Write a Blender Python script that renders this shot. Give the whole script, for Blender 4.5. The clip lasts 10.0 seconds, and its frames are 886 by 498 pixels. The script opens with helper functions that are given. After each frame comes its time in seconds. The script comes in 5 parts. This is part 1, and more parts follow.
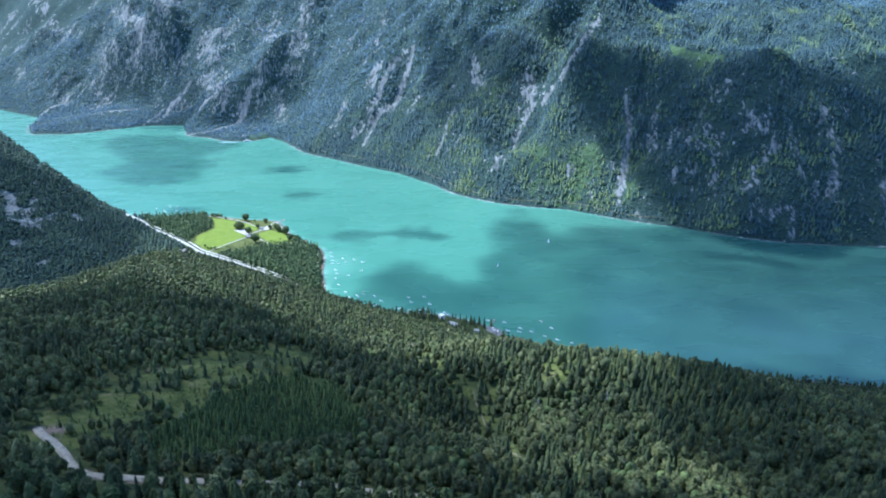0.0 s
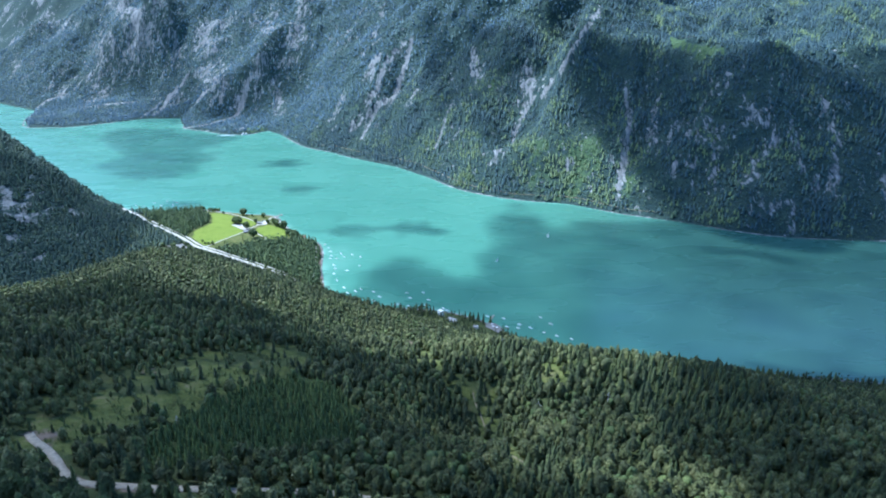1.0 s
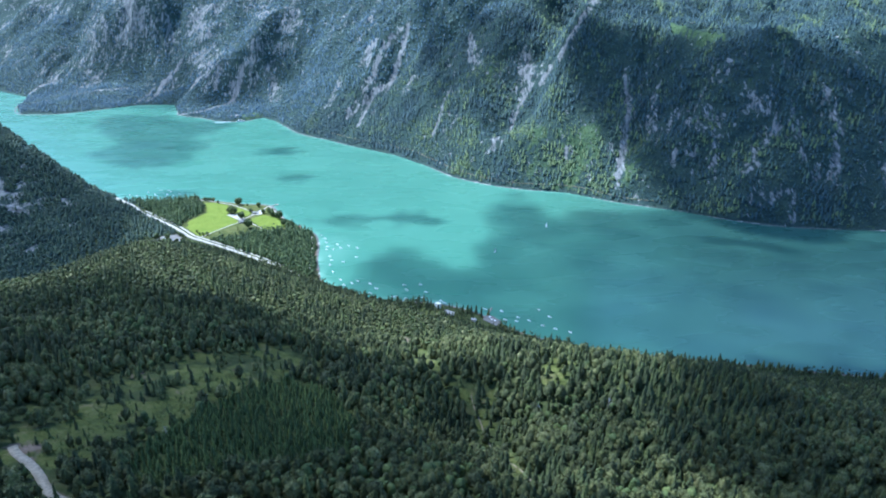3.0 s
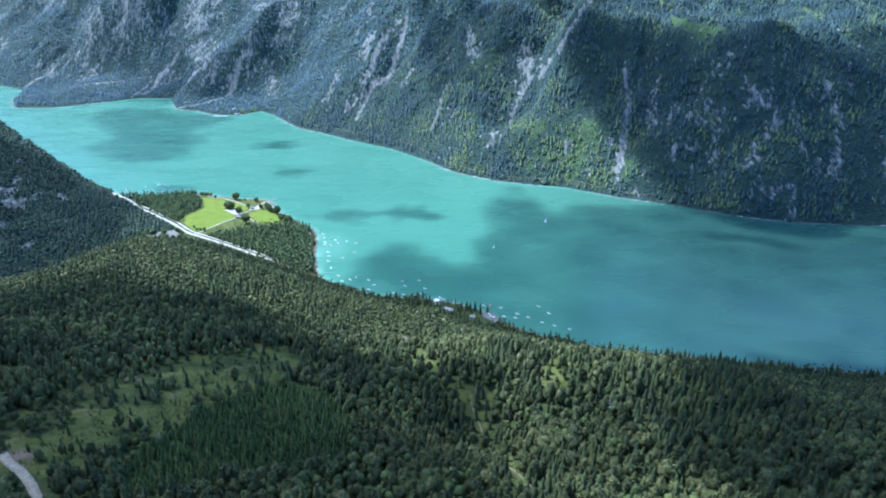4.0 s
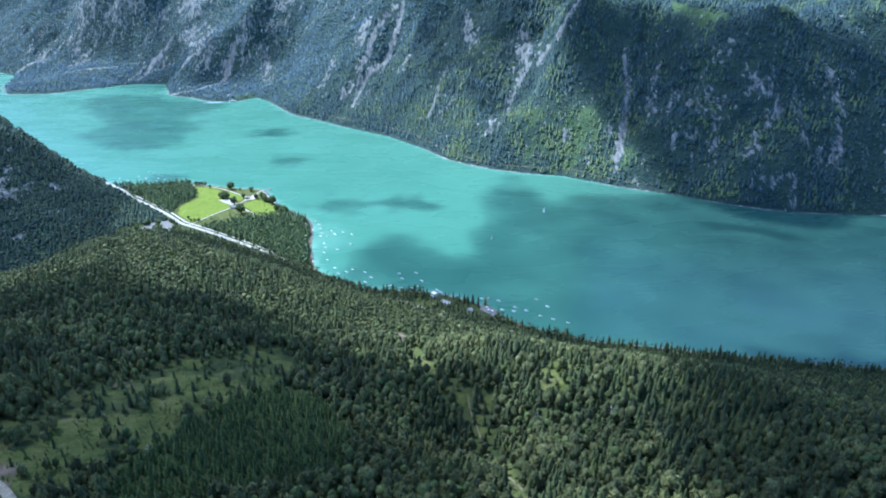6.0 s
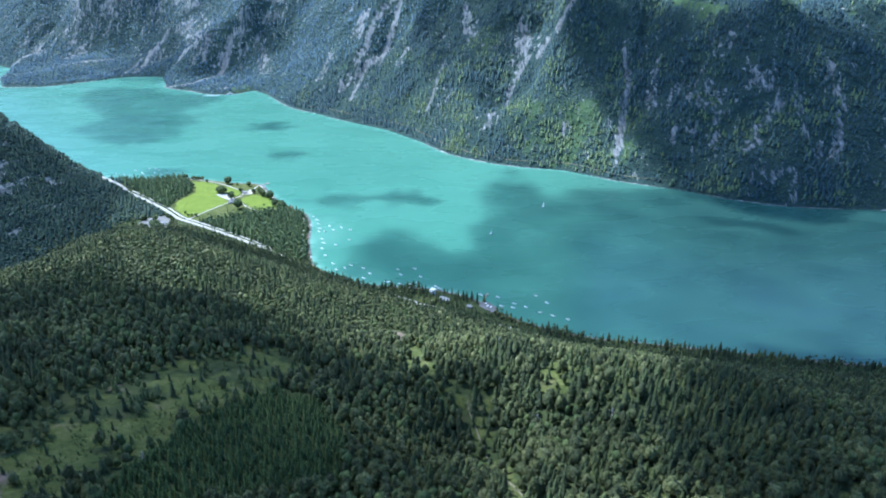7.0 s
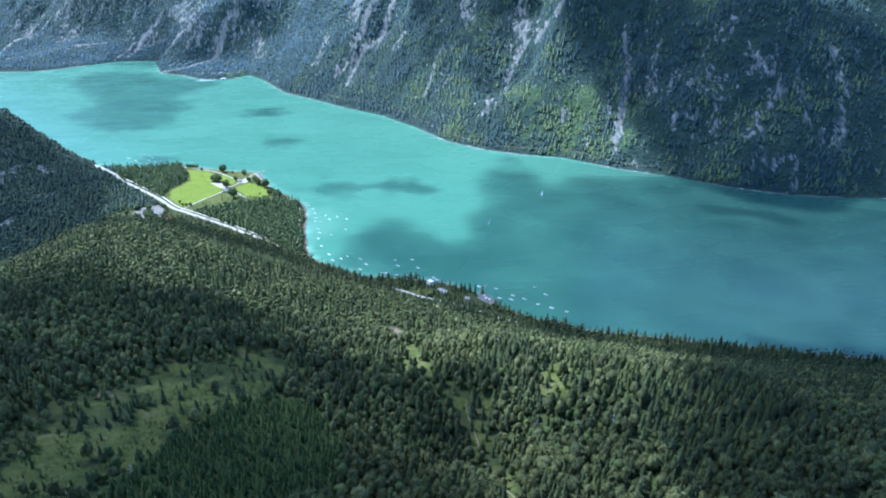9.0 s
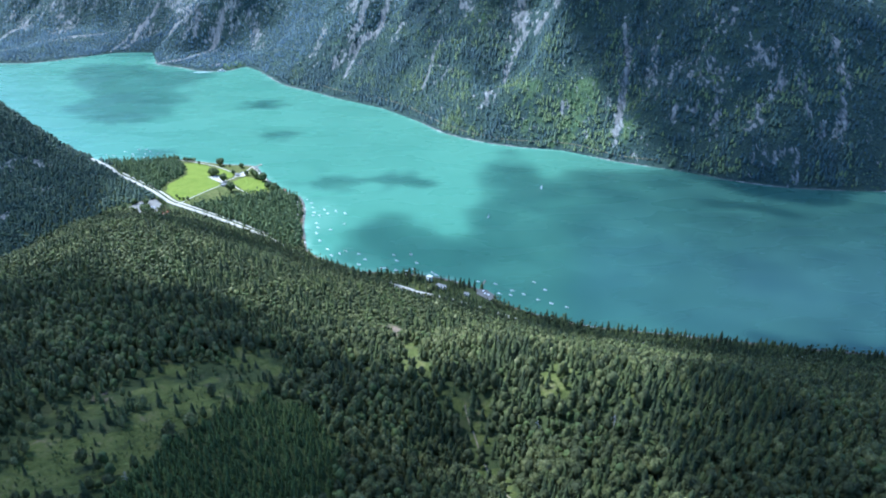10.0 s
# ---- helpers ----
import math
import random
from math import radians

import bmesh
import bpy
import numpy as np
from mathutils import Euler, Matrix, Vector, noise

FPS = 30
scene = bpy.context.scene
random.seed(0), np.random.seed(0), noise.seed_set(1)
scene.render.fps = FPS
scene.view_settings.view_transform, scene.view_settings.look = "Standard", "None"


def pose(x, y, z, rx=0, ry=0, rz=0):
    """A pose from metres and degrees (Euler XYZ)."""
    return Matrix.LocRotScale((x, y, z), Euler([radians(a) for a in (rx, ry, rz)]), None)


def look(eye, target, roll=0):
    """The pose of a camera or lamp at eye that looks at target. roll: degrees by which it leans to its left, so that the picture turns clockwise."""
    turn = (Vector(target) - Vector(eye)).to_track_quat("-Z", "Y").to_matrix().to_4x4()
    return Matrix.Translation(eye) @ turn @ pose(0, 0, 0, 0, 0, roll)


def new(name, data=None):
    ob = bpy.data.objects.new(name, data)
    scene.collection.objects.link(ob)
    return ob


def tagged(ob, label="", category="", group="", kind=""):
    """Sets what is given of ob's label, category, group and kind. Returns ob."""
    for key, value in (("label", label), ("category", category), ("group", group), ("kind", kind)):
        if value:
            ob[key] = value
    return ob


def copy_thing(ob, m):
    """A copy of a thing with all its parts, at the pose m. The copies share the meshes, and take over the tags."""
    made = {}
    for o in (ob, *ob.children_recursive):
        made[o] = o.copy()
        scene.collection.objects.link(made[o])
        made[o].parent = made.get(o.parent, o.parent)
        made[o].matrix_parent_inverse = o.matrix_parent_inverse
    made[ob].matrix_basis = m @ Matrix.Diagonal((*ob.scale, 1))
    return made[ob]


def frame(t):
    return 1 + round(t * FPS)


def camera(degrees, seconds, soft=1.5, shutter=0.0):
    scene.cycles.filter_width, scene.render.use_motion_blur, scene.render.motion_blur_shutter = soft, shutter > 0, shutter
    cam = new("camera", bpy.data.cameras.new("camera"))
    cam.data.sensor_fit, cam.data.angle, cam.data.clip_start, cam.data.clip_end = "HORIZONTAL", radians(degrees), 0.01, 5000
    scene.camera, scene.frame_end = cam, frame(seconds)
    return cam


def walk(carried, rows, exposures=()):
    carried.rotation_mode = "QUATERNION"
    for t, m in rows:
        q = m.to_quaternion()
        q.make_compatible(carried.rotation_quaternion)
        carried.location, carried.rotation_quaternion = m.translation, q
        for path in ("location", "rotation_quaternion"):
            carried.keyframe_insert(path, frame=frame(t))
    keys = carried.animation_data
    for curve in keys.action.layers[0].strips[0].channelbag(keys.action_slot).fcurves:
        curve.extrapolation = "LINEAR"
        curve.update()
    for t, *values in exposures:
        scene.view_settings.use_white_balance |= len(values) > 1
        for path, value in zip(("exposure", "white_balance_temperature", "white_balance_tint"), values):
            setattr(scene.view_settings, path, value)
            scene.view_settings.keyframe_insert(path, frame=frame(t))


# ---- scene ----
cam = camera(69.27, 10.0, soft=2.0)
PATH = [  # seconds, eye, yaw, pitch, roll
    (0.0, 0.0, 0.0, 500.0, 0.000, -20.133, 0.134),
    (0.5, 0.0, 4.5, 501.4, -0.055, -20.480, 0.127),
    (1.0, 0.0, 8.9, 502.9, -0.112, -20.822, 0.124),
    (1.5, 0.1, 13.4, 504.3, -0.171, -21.160, 0.124),
    (2.0, 0.1, 17.9, 505.8, -0.230, -21.494, 0.126),
    (2.5, 0.2, 22.3, 507.3, -0.292, -21.826, 0.132),
    (3.0, 0.2, 26.8, 508.7, -0.353, -22.157, 0.139),
    (3.5, 0.3, 31.3, 510.2, -0.416, -22.487, 0.148),
    (4.0, 0.3, 35.8, 511.7, -0.479, -22.817, 0.157),
    (4.5, 0.4, 40.2, 513.2, -0.542, -23.149, 0.168),
    (5.0, 0.4, 44.7, 514.7, -0.606, -23.483, 0.178),
    (5.5, 0.5, 49.2, 516.2, -0.669, -23.820, 0.188),
    (6.0, 0.6, 53.7, 517.7, -0.731, -24.162, 0.198),
    (6.5, 0.6, 58.2, 519.2, -0.793, -24.508, 0.206),
    (7.0, 0.7, 62.7, 520.7, -0.853, -24.861, 0.212),
    (7.5, 0.8, 67.2, 522.2, -0.913, -25.221, 0.217),
    (8.0, 0.9, 71.6, 523.7, -0.971, -25.589, 0.219),
    (8.5, 1.0, 76.1, 525.3, -1.027, -25.967, 0.218),
    (9.0, 1.1, 80.6, 526.8, -1.081, -26.354, 0.213),
    (9.5, 1.2, 85.2, 528.3, -1.133, -26.752, 0.205),
    (10.0, 1.3, 89.7, 529.8, -1.183, -27.161, 0.192),
]
EXPOSURE = [(t, 1.07, 4770.0, 7.5) for t in (0.0, 10.0)]
walk(cam, [(t, pose(x, y, z, 90 + pitch, 0, yaw) @ pose(0, 0, 0, 0, 0, roll)) for t, x, y, z, yaw, pitch, roll in PATH], EXPOSURE)

# ---------- daylight ----------
SUN_TOWARD = Vector((-0.47, 0.29, 0.84)).normalized()
sun_data = bpy.data.lights.new("sun", "SUN")
sun_data.energy, sun_data.angle, sun_data.color = 4.6, radians(0.6), (1.0, 0.965, 0.91)
sun = new("sun", sun_data)
sun.matrix_world = look(SUN_TOWARD * 3000, (0, 0, 0))
world = bpy.data.worlds.new("sky")
scene.world = world
world.use_nodes = True
sky = world.node_tree.nodes.new("ShaderNodeTexSky")
sky.sky_type, sky.sun_disc = "NISHITA", False
sky.sun_elevation = math.asin(SUN_TOWARD.z)
sky.sun_rotation = math.atan2(SUN_TOWARD.x, SUN_TOWARD.y)
sky.altitude = 900
world.node_tree.links.new(sky.outputs[0], world.node_tree.nodes["Background"].inputs[0])
world.node_tree.nodes["Background"].inputs[1].default_value = 0.15
# ---------- the lie of the land: plain height functions, lake level at z = 0 ----------
def vnoise(x, y, seed=0):
    """Smooth gradient noise in two dimensions, about -1 to 1."""
    xi, yi = np.floor(x).astype(np.int64), np.floor(y).astype(np.int64)
    xf, yf = x - xi, y - yi
    u, v = xf * xf * xf * (xf * (xf * 6 - 15) + 10), yf * yf * yf * (yf * (yf * 6 - 15) + 10)

    def grad(ix, iy, dx, dy):
        h = (ix * 374761393 + iy * 668265263 + seed * 974711) & 0x7FFFFFFF
        h = ((h ^ (h >> 13)) * 1274126177) & 0x7FFFFFFF
        a = ((h ^ (h >> 16)) & 1023) * (2 * math.pi / 1024)
        return np.cos(a) * dx + np.sin(a) * dy

    n00, n10 = grad(xi, yi, xf, yf), grad(xi + 1, yi, xf - 1, yf)
    n01, n11 = grad(xi, yi + 1, xf, yf - 1), grad(xi + 1, yi + 1, xf - 1, yf - 1)
    return 1.4 * ((n00 * (1 - u) + n10 * u) * (1 - v) + (n01 * (1 - u) + n11 * u) * v)


def fbm(x, y, size, octaves=4, seed=0):
    total, amp = 0.0, 1.0
    for k in range(octaves):
        total = total + amp * vnoise(x / size + 17.3 * k, y / size - 9.1 * k, seed + k)
        size, amp = size / 2.03, amp * 0.5
    return total


def ridged(x, y, size, octaves=4, seed=0):
    total, amp = 0.0, 1.0
    for k in range(octaves):
        total = total + amp * (1 - 2 * np.abs(vnoise(x / size + 5.7 * k, y / size + 3.9 * k, seed + k)))
        size, amp = size / 2.1, amp * 0.5
    return total / 2


def ramp(a, b, v):
    k = np.clip((v - a) / (b - a), 0, 1)
    return k * k * (3 - 2 * k)


def softmin(a, b, k):
    h = np.clip(0.5 + 0.5 * (b - a) / k, 0, 1)
    return b + (a - b) * h - k * h * (1 - h)


def softmax(a, b, k):
    return -softmin(-a, -b, k)


def line_distance(x, y, line):
    """Distance to a polyline, and how far along it (in metres) the nearest point lies."""
    best, along, run = np.full(np.shape(x), 1e9), np.zeros(np.shape(x)), 0.0
    for (ax, ay), (bx, by) in zip(line, line[1:]):
        ex, ey = bx - ax, by - ay
        size = math.hypot(ex, ey)
        k = np.clip(((x - ax) * ex + (y - ay) * ey) / (size * size), 0, 1)
        d = np.hypot(x - ax - k * ex, y - ay - k * ey)
        near = d < best
        best, along = np.where(near, d, best), np.where(near, run + k * size, along)
        run += size
    return best, along


def inside(x, y, ring):
    odd = np.zeros(np.shape(x), bool)
    for (ax, ay), (bx, by) in zip(ring, ring[1:] + ring[:1]):
        if ay != by:
            odd ^= ((ay > y) != (by > y)) & (x < (bx - ax) * (y - ay) / (by - ay) + ax)
    return odd


WEST_SHORE = [(3500, 1050), (1500, 1330), (1014, 1385), (930, 1391), (805, 1410), (698, 1453), (594, 1522), (460, 1590),
              (340, 1677), (249, 1699), (149, 1743), (41, 1830), (-44, 1962), (-150, 2098), (-316, 2232), (-400, 2316),
              (-530, 2430), (-670, 2665), (-740, 2745), (-800, 2660), (-906, 2665), (-998, 2729), (-1115, 2795),
              (-1150, 2870), (-1235, 3060), (-1396, 3047), (-1508, 2935), (-1640, 2820), (-1809, 2814), (-1938, 3007),
              (-1985, 3150), (-2060, 3290), (-2445, 3583), (-3300, 4200), (-4300, 4700)]
EAST_SHORE = [(-4300, 3950), (-3000, 3250), (-1900, 2500), (-1300, 2030), (-1000, 1760), (-860, 1640), (-780, 1590),
              (-742, 1597), (-632, 1618), (-586, 1606), (-502, 1580), (-427, 1566), (-388, 1503), (-358, 1455),
              (-316, 1403), (-279, 1369), (-258, 1308), (-246, 1224), (-235, 1173), (-222, 1121), (-200, 1095),
              (-117, 1040), (-59, 1034), (-2, 1024), (35, 1008), (70, 985), (100, 945), (158, 905), (230, 872),
              (355, 846), (560, 805), (915, 752), (3500, 300)]
LAKE = EAST_SHORE + WEST_SHORE
MAIN_ROAD = [(-830, 1606), (-764, 1552), (-725, 1509), (-665, 1457), (-597, 1395), (-547, 1342), (-509, 1316), (-464, 1286),
             (-407, 1247), (-353, 1207), (-308, 1174), (-262, 1128), (-190, 1068), (-110, 1012), (-60, 985), (-5, 962), (60, 930),
             (128, 888), (215, 846), (345, 816), (552, 780), (905, 725)]
HILL_FOOT = [(-900, 700), (-730, 1000), (-690, 1180), (-640, 1330), (-560, 1318), (-464, 1262), (-353, 1185), (-262, 1105), (-190, 1045),
             (-110, 992), (-60, 962), (60, 918), (124, 875), (210, 832), (340, 800), (550, 765), (905, 710), (3500, 240)]
# mounds that make up the wooded hill on the near side: x, y, height, radius
MOUNDS = [(-320, 480, 18, 170), (-480, 880, 30.5, 150), (-60, 690, -19, 110), (190, 520, 46, 110), (30, 430, -37, 45), (380, 640, -36, 150),
          (-560, 1080, 30, 160), (-180, 980, 16, 160), (0, 850, -2, 150), (-150, 560, 10, 120), (-60, 380, -2, 90), (230, 400, -18, 100),
          (-280, 760, 45, 150), (-600, 900, -42, 80), (-400, 1040, 3.5, 80), (-240, 960, -14, 80), (-690, 1010, -27, 80), (-510, 1000, 16, 80),
          (-150, 900, -20, 80), (-190, 1010, 2, 50), (-280, 1070, -20, 50),
          (100, 560, 8, 75), (225, 560, 14, 75), (350, 560, 6, 75), (-525, 680, -3.3, 75), (-525, 800, -5.6, 75), (-400, 920, 9.6, 75),
          (-650, 920, 4, 75), (-650, 1040, -13.4, 75), (-525, 1040, -4.4, 75), (-275, 920, 3.2, 75), (-275, 1040, -6.5, 75)]
RAVINES = [([(150, 1870), (212, 2000), (330, 2200), (430, 2365), (560, 2600)], 120, 100),
           ([(-740, 2745), (-690, 2950), (-620, 3300), (-560, 3900)], 110, 170),
           ([(-1270, 3090), (-1330, 3400), (-1420, 3900)], 70, 110),
           ([(-2010, 3320), (-1950, 3600), (-1900, 4300)], 80, 150),
           ([(470, 1640), (560, 1800), (600, 1930)], 22, 38),
           ([(-330, 2260), (-180, 2500), (-60, 2800)], 25, 60)]
PLANE = (341.5, -0.0612, -0.3185)


def near_hill(x, y):
    z = 6.0 * np.exp(-((x - 300) / 330) ** 2 - ((y - 660) / 170) ** 2) + 11.0 * np.exp(-((x - 175) / 150) ** 2 - ((y - 515) / 75) ** 2) + 9.0 * np.exp(-((x + 330) / 110) ** 2 - ((y - 1085) / 60) ** 2) + PLANE[0] + PLANE[1] * x + PLANE[2] * y
    for mx, my, high, radius in MOUNDS:
        z = z + high * np.exp(-((x - mx) ** 2 + (y - my) ** 2) / (2 * radius * radius))
    return z


def height(x, y):
    x, y = np.asarray(x, float), np.asarray(y, float)
    d_west, s_west = line_distance(x, y, WEST_SHORE)
    d_east, _ = line_distance(x, y, EAST_SHORE)
    water = inside(x, y, LAKE)
    bed = -0.35 * np.minimum(d_west, d_east)
    # opposite side: steep wooded mountain flank, with a terrace towards its lower end
    wig = fbm(x, y, 260, 4, 11)
    d = d_west * (1 + 0.10 * wig)
    steep = 0.80 * d + 0.00012 * d * d
    low = 0.84 * np.minimum(d, 455) + 0.10 * np.clip(d - 455, 0, 90) + 0.22 * np.clip(d - 545, 0, 9e9)
    terrace = ramp(250, 620, x - 0.25 * (y - 1700))
    west = steep * (1 - terrace) + np.minimum(low, steep) * terrace
    west = west * (0.93 + 0.19 * ridged(s_west, d_west * 0.35, 330, 3, 21) * ramp(20, 200, d_west))
    west = west + ramp(10, 120, d_west) * (22 * ridged(x, y, 130, 4, 31) - 8)
    for line, deep, wide in RAVINES:
        r, along = line_distance(x, y, line)
        west = west - np.minimum(deep, 0.55 * np.maximum(west, 0)) * np.exp(-(r / wide) ** 2) * ramp(0, 120, along)
    # low wooded deltas where the torrents enter the lake
    for cx, cy, reach, top in ((-940, 2840, 230, 0.10), (-1700, 3130, 430, 0.13)):
        fan = ramp(reach * 1.25, reach * 0.55, np.hypot(x - cx, y - cy))
        west = west * (1 - fan) + (1.5 + top * d_west) * fan
    # near side: hill of rounded mounds that falls to the road along the shore
    foot, _ = line_distance(x, y, HILL_FOOT)
    south = inside(x, y, HILL_FOOT + [(3500, -3000), (-900, -3000)])
    hill = near_hill(x, y) + 2.5 * fbm(x, y, 90, 3, 41)
    rise = np.where(south, (0.62 + 0.38 * ramp(-20, -120, x) - 0.20 * ramp(-330, -450, x)) * foot, 0.0)
    near = 2.2 + np.maximum(softmin(hill - 2, rise, 14), 0)
    # flank to the left of the side valley
    u = -745 - x + 0.10 * (y - 1400)
    u2 = np.maximum(u - 40, 0)
    flank = 2.2 + 0.05 * np.minimum(u2, 150) + 0.43 * np.maximum(u2 - 150, 0) + ramp(20, 150, u2) * 9 * ridged(x, y, 130, 3, 51)
    flank = np.minimum(flank, 2.2 + 1.6 * np.maximum(d_east - 6, 0))
    near = np.where(u > 0, softmax(near, flank, 10), near)
    east = np.minimum(near, 0.35 * d_east + 0.2)
    east = np.where(d_east < 8, east, np.minimum(near, np.where(x < -790, 1.5, 0.7) * (d_east - 8) + 3.0))
    land = np.where(d_west < d_east, np.maximum(west, 0.4) * ramp(-2, 5, d_west), east)
    return np.where(water, bed, land)


# ---------- materials ----------
def material(name, rough=0.8, spec=0.3):
    m = bpy.data.materials.new(name)
    m.use_nodes = True
    b = m.node_tree.nodes["Principled BSDF"]
    b.inputs["Roughness"].default_value = rough
    b.inputs["Specular IOR Level"].default_value = spec
    return m, m.node_tree.nodes, m.node_tree.links, b


def mnode(nodes, kind, **inputs):
    n = nodes.new(kind)
    for key, value in inputs.items():
        n.inputs[key.replace("_", " ")].default_value = value
    return n


def noise_node(nodes, links, coords, scale, detail=4.0, rough=0.55, distort=0.0, stretch=None):
    if stretch:
        mp = nodes.new("ShaderNodeMapping")
        mp.inputs["Scale"].default_value = stretch
        links.new(coords, mp.inputs["Vector"])
        coords = mp.outputs[0]
    n = mnode(nodes, "ShaderNodeTexNoise", Scale=scale, Detail=detail, Roughness=rough, Distortion=distort)
    links.new(coords, n.inputs["Vector"])
    return n.outputs["Fac"]


def ramp_node(nodes, links, value, stops):
    r = nodes.new("ShaderNodeValToRGB")
    while len(r.color_ramp.elements) < len(stops):
        r.color_ramp.elements.new(0.5)
    for e, (at, col) in zip(r.color_ramp.elements, stops):
        e.position, e.color = at, (*col, 1) if len(col) == 3 else col
    links.new(value, r.inputs[0])
    return r.outputs[0]


def mix_node(nodes, links, fac, a, b, kind="MIX"):
    n = nodes.new("ShaderNodeMix")
    n.data_type, n.blend_type = "RGBA", kind
    for socket, value in ((n.inputs[0], fac), (n.inputs[6], a), (n.inputs[7], b)):
        if isinstance(value, (int, float)):
            socket.default_value = value
        elif isinstance(value, tuple):
            socket.default_value = (*value, 1)
        else:
            links.new(value, socket)
    return n.outputs[2]


def math_node(nodes, links, op, a, b=None, clamp=False):
    n = nodes.new("ShaderNodeMath")
    n.operation, n.use_clamp = op, clamp
    for socket, value in zip(n.inputs, (a, b)):
        if isinstance(value, (int, float)):
            socket.default_value = value
        elif value is not None:
            links.new(value, socket)
    return n.outputs[0]


def bump_node(nodes, links, value, strength, distance, target):
    n = mnode(nodes, "ShaderNodeBump", Strength=strength, Distance=distance)
    links.new(value, n.inputs["Height"])
    links.new(n.outputs[0], target.inputs["Normal"])


def attribute(nodes, name):
    n = nodes.new("ShaderNodeAttribute")
    n.attribute_name = name
    return n.outputs["Fac"]


def position(nodes):
    return nodes.new("ShaderNodeNewGeometry").outputs["Position"]


def make_ground():
    m, n, l, b = material("ground", 0.92, 0.15)
    p = position(n)
    floor_ = ramp_node(n, l, noise_node(n, l, p, 0.05, 6), [(0.3, (0.036, 0.046, 0.016)), (0.55, (0.062, 0.076, 0.024)), (0.75, (0.090, 0.082, 0.038))])
    # floor on the mountain side, its colour shifted to blue for distance haze
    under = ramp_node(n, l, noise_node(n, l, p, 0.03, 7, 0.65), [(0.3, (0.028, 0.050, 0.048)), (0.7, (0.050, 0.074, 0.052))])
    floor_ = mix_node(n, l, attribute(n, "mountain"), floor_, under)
    tufts = noise_node(n, l, p, 0.35, 5, 0.7)
    grass = ramp_node(n, l, math_node(n, l, "ADD", math_node(n, l, "MULTIPLY", noise_node(n, l, p, 0.05, 8, 0.65), 0.6), math_node(n, l, "MULTIPLY", tufts, 0.4)), [(0.36, (0.048, 0.054, 0.016)), (0.45, (0.082, 0.096, 0.022)), (0.54, (0.116, 0.124, 0.032)), (0.64, (0.170, 0.144, 0.072))])
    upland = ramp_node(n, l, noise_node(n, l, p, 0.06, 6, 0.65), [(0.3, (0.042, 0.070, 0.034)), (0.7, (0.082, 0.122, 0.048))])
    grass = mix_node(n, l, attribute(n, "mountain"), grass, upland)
    coarse = noise_node(n, l, p, 0.012, 8, 0.62, 0.6, (1, 1, 0.45))
    fine = noise_node(n, l, p, 0.09, 7, 0.65, 0.4, (1, 1, 0.3))
    ribs = noise_node(n, l, p, 0.11, 8, 0.72, 0.5, (1, 0.30, 0.30))
    rock = ramp_node(n, l, ribs, [(0.30, (0.070, 0.072, 0.068)), (0.48, (0.135, 0.136, 0.128)), (0.60, (0.25, 0.248, 0.228)), (0.70, (0.40, 0.39, 0.355))])
    rock = mix_node(n, l, ramp_node(n, l, coarse, [(0.45, (0, 0, 0)), (0.62, (0.6, 0.6, 0.6))]), rock, (0.24, 0.238, 0.222))
    torn = math_node(n, l, "ADD", math_node(n, l, "MULTIPLY", math_node(n, l, "SUBTRACT", ribs, 0.5), 2.6), math_node(n, l, "MULTIPLY", math_node(n, l, "SUBTRACT", fine, 0.5), 0.9))
    edge = math_node(n, l, "ADD", attribute(n, "rock"), torn)
    rocky = ramp_node(n, l, edge, [(0.42, (0, 0, 0)), (0.56, (1, 1, 1))])
    gedge = math_node(n, l, "ADD", attribute(n, "grass"), math_node(n, l, "MULTIPLY", math_node(n, l, "SUBTRACT", noise_node(n, l, p, 0.11, 5), 0.5), 0.5))
    grassy = ramp_node(n, l, gedge, [(0.40, (0, 0, 0)), (0.62, (1, 1, 1))])
    lawn = ramp_node(n, l, noise_node(n, l, p, 0.05, 6, 0.6), [(0.3, (0.145, 0.190, 0.022)), (0.7, (0.196, 0.232, 0.033))])
    dry = ramp_node(n, l, noise_node(n, l, p, 0.08, 6, 0.6), [(0.3, (0.120, 0.085, 0.056)), (0.7, (0.25, 0.185, 0.130))])
    col = mix_node(n, l, grassy, floor_, grass)
    col = mix_node(n, l, ramp_node(n, l, attribute(n, "lawn"), [(0.45, (0, 0, 0)), (0.55, (1, 1, 1))]), col, lawn)
    dedge = math_node(n, l, "ADD", attribute(n, "dirt"), math_node(n, l, "MULTIPLY", math_node(n, l, "SUBTRACT", noise_node(n, l, p, 0.15, 5), 0.5), 0.8))
    col = mix_node(n, l, ramp_node(n, l, dedge, [(0.42, (0, 0, 0)), (0.60, (1, 1, 1))]), col, dry)
    col = mix_node(n, l, rocky, col, rock)
    l.new(col, b.inputs["Base Color"])
    bump_node(n, l, math_node(n, l, "ADD", fine, math_node(n, l, "MULTIPLY", coarse, 1.5)), 0.9, 6.0, b)
    return m


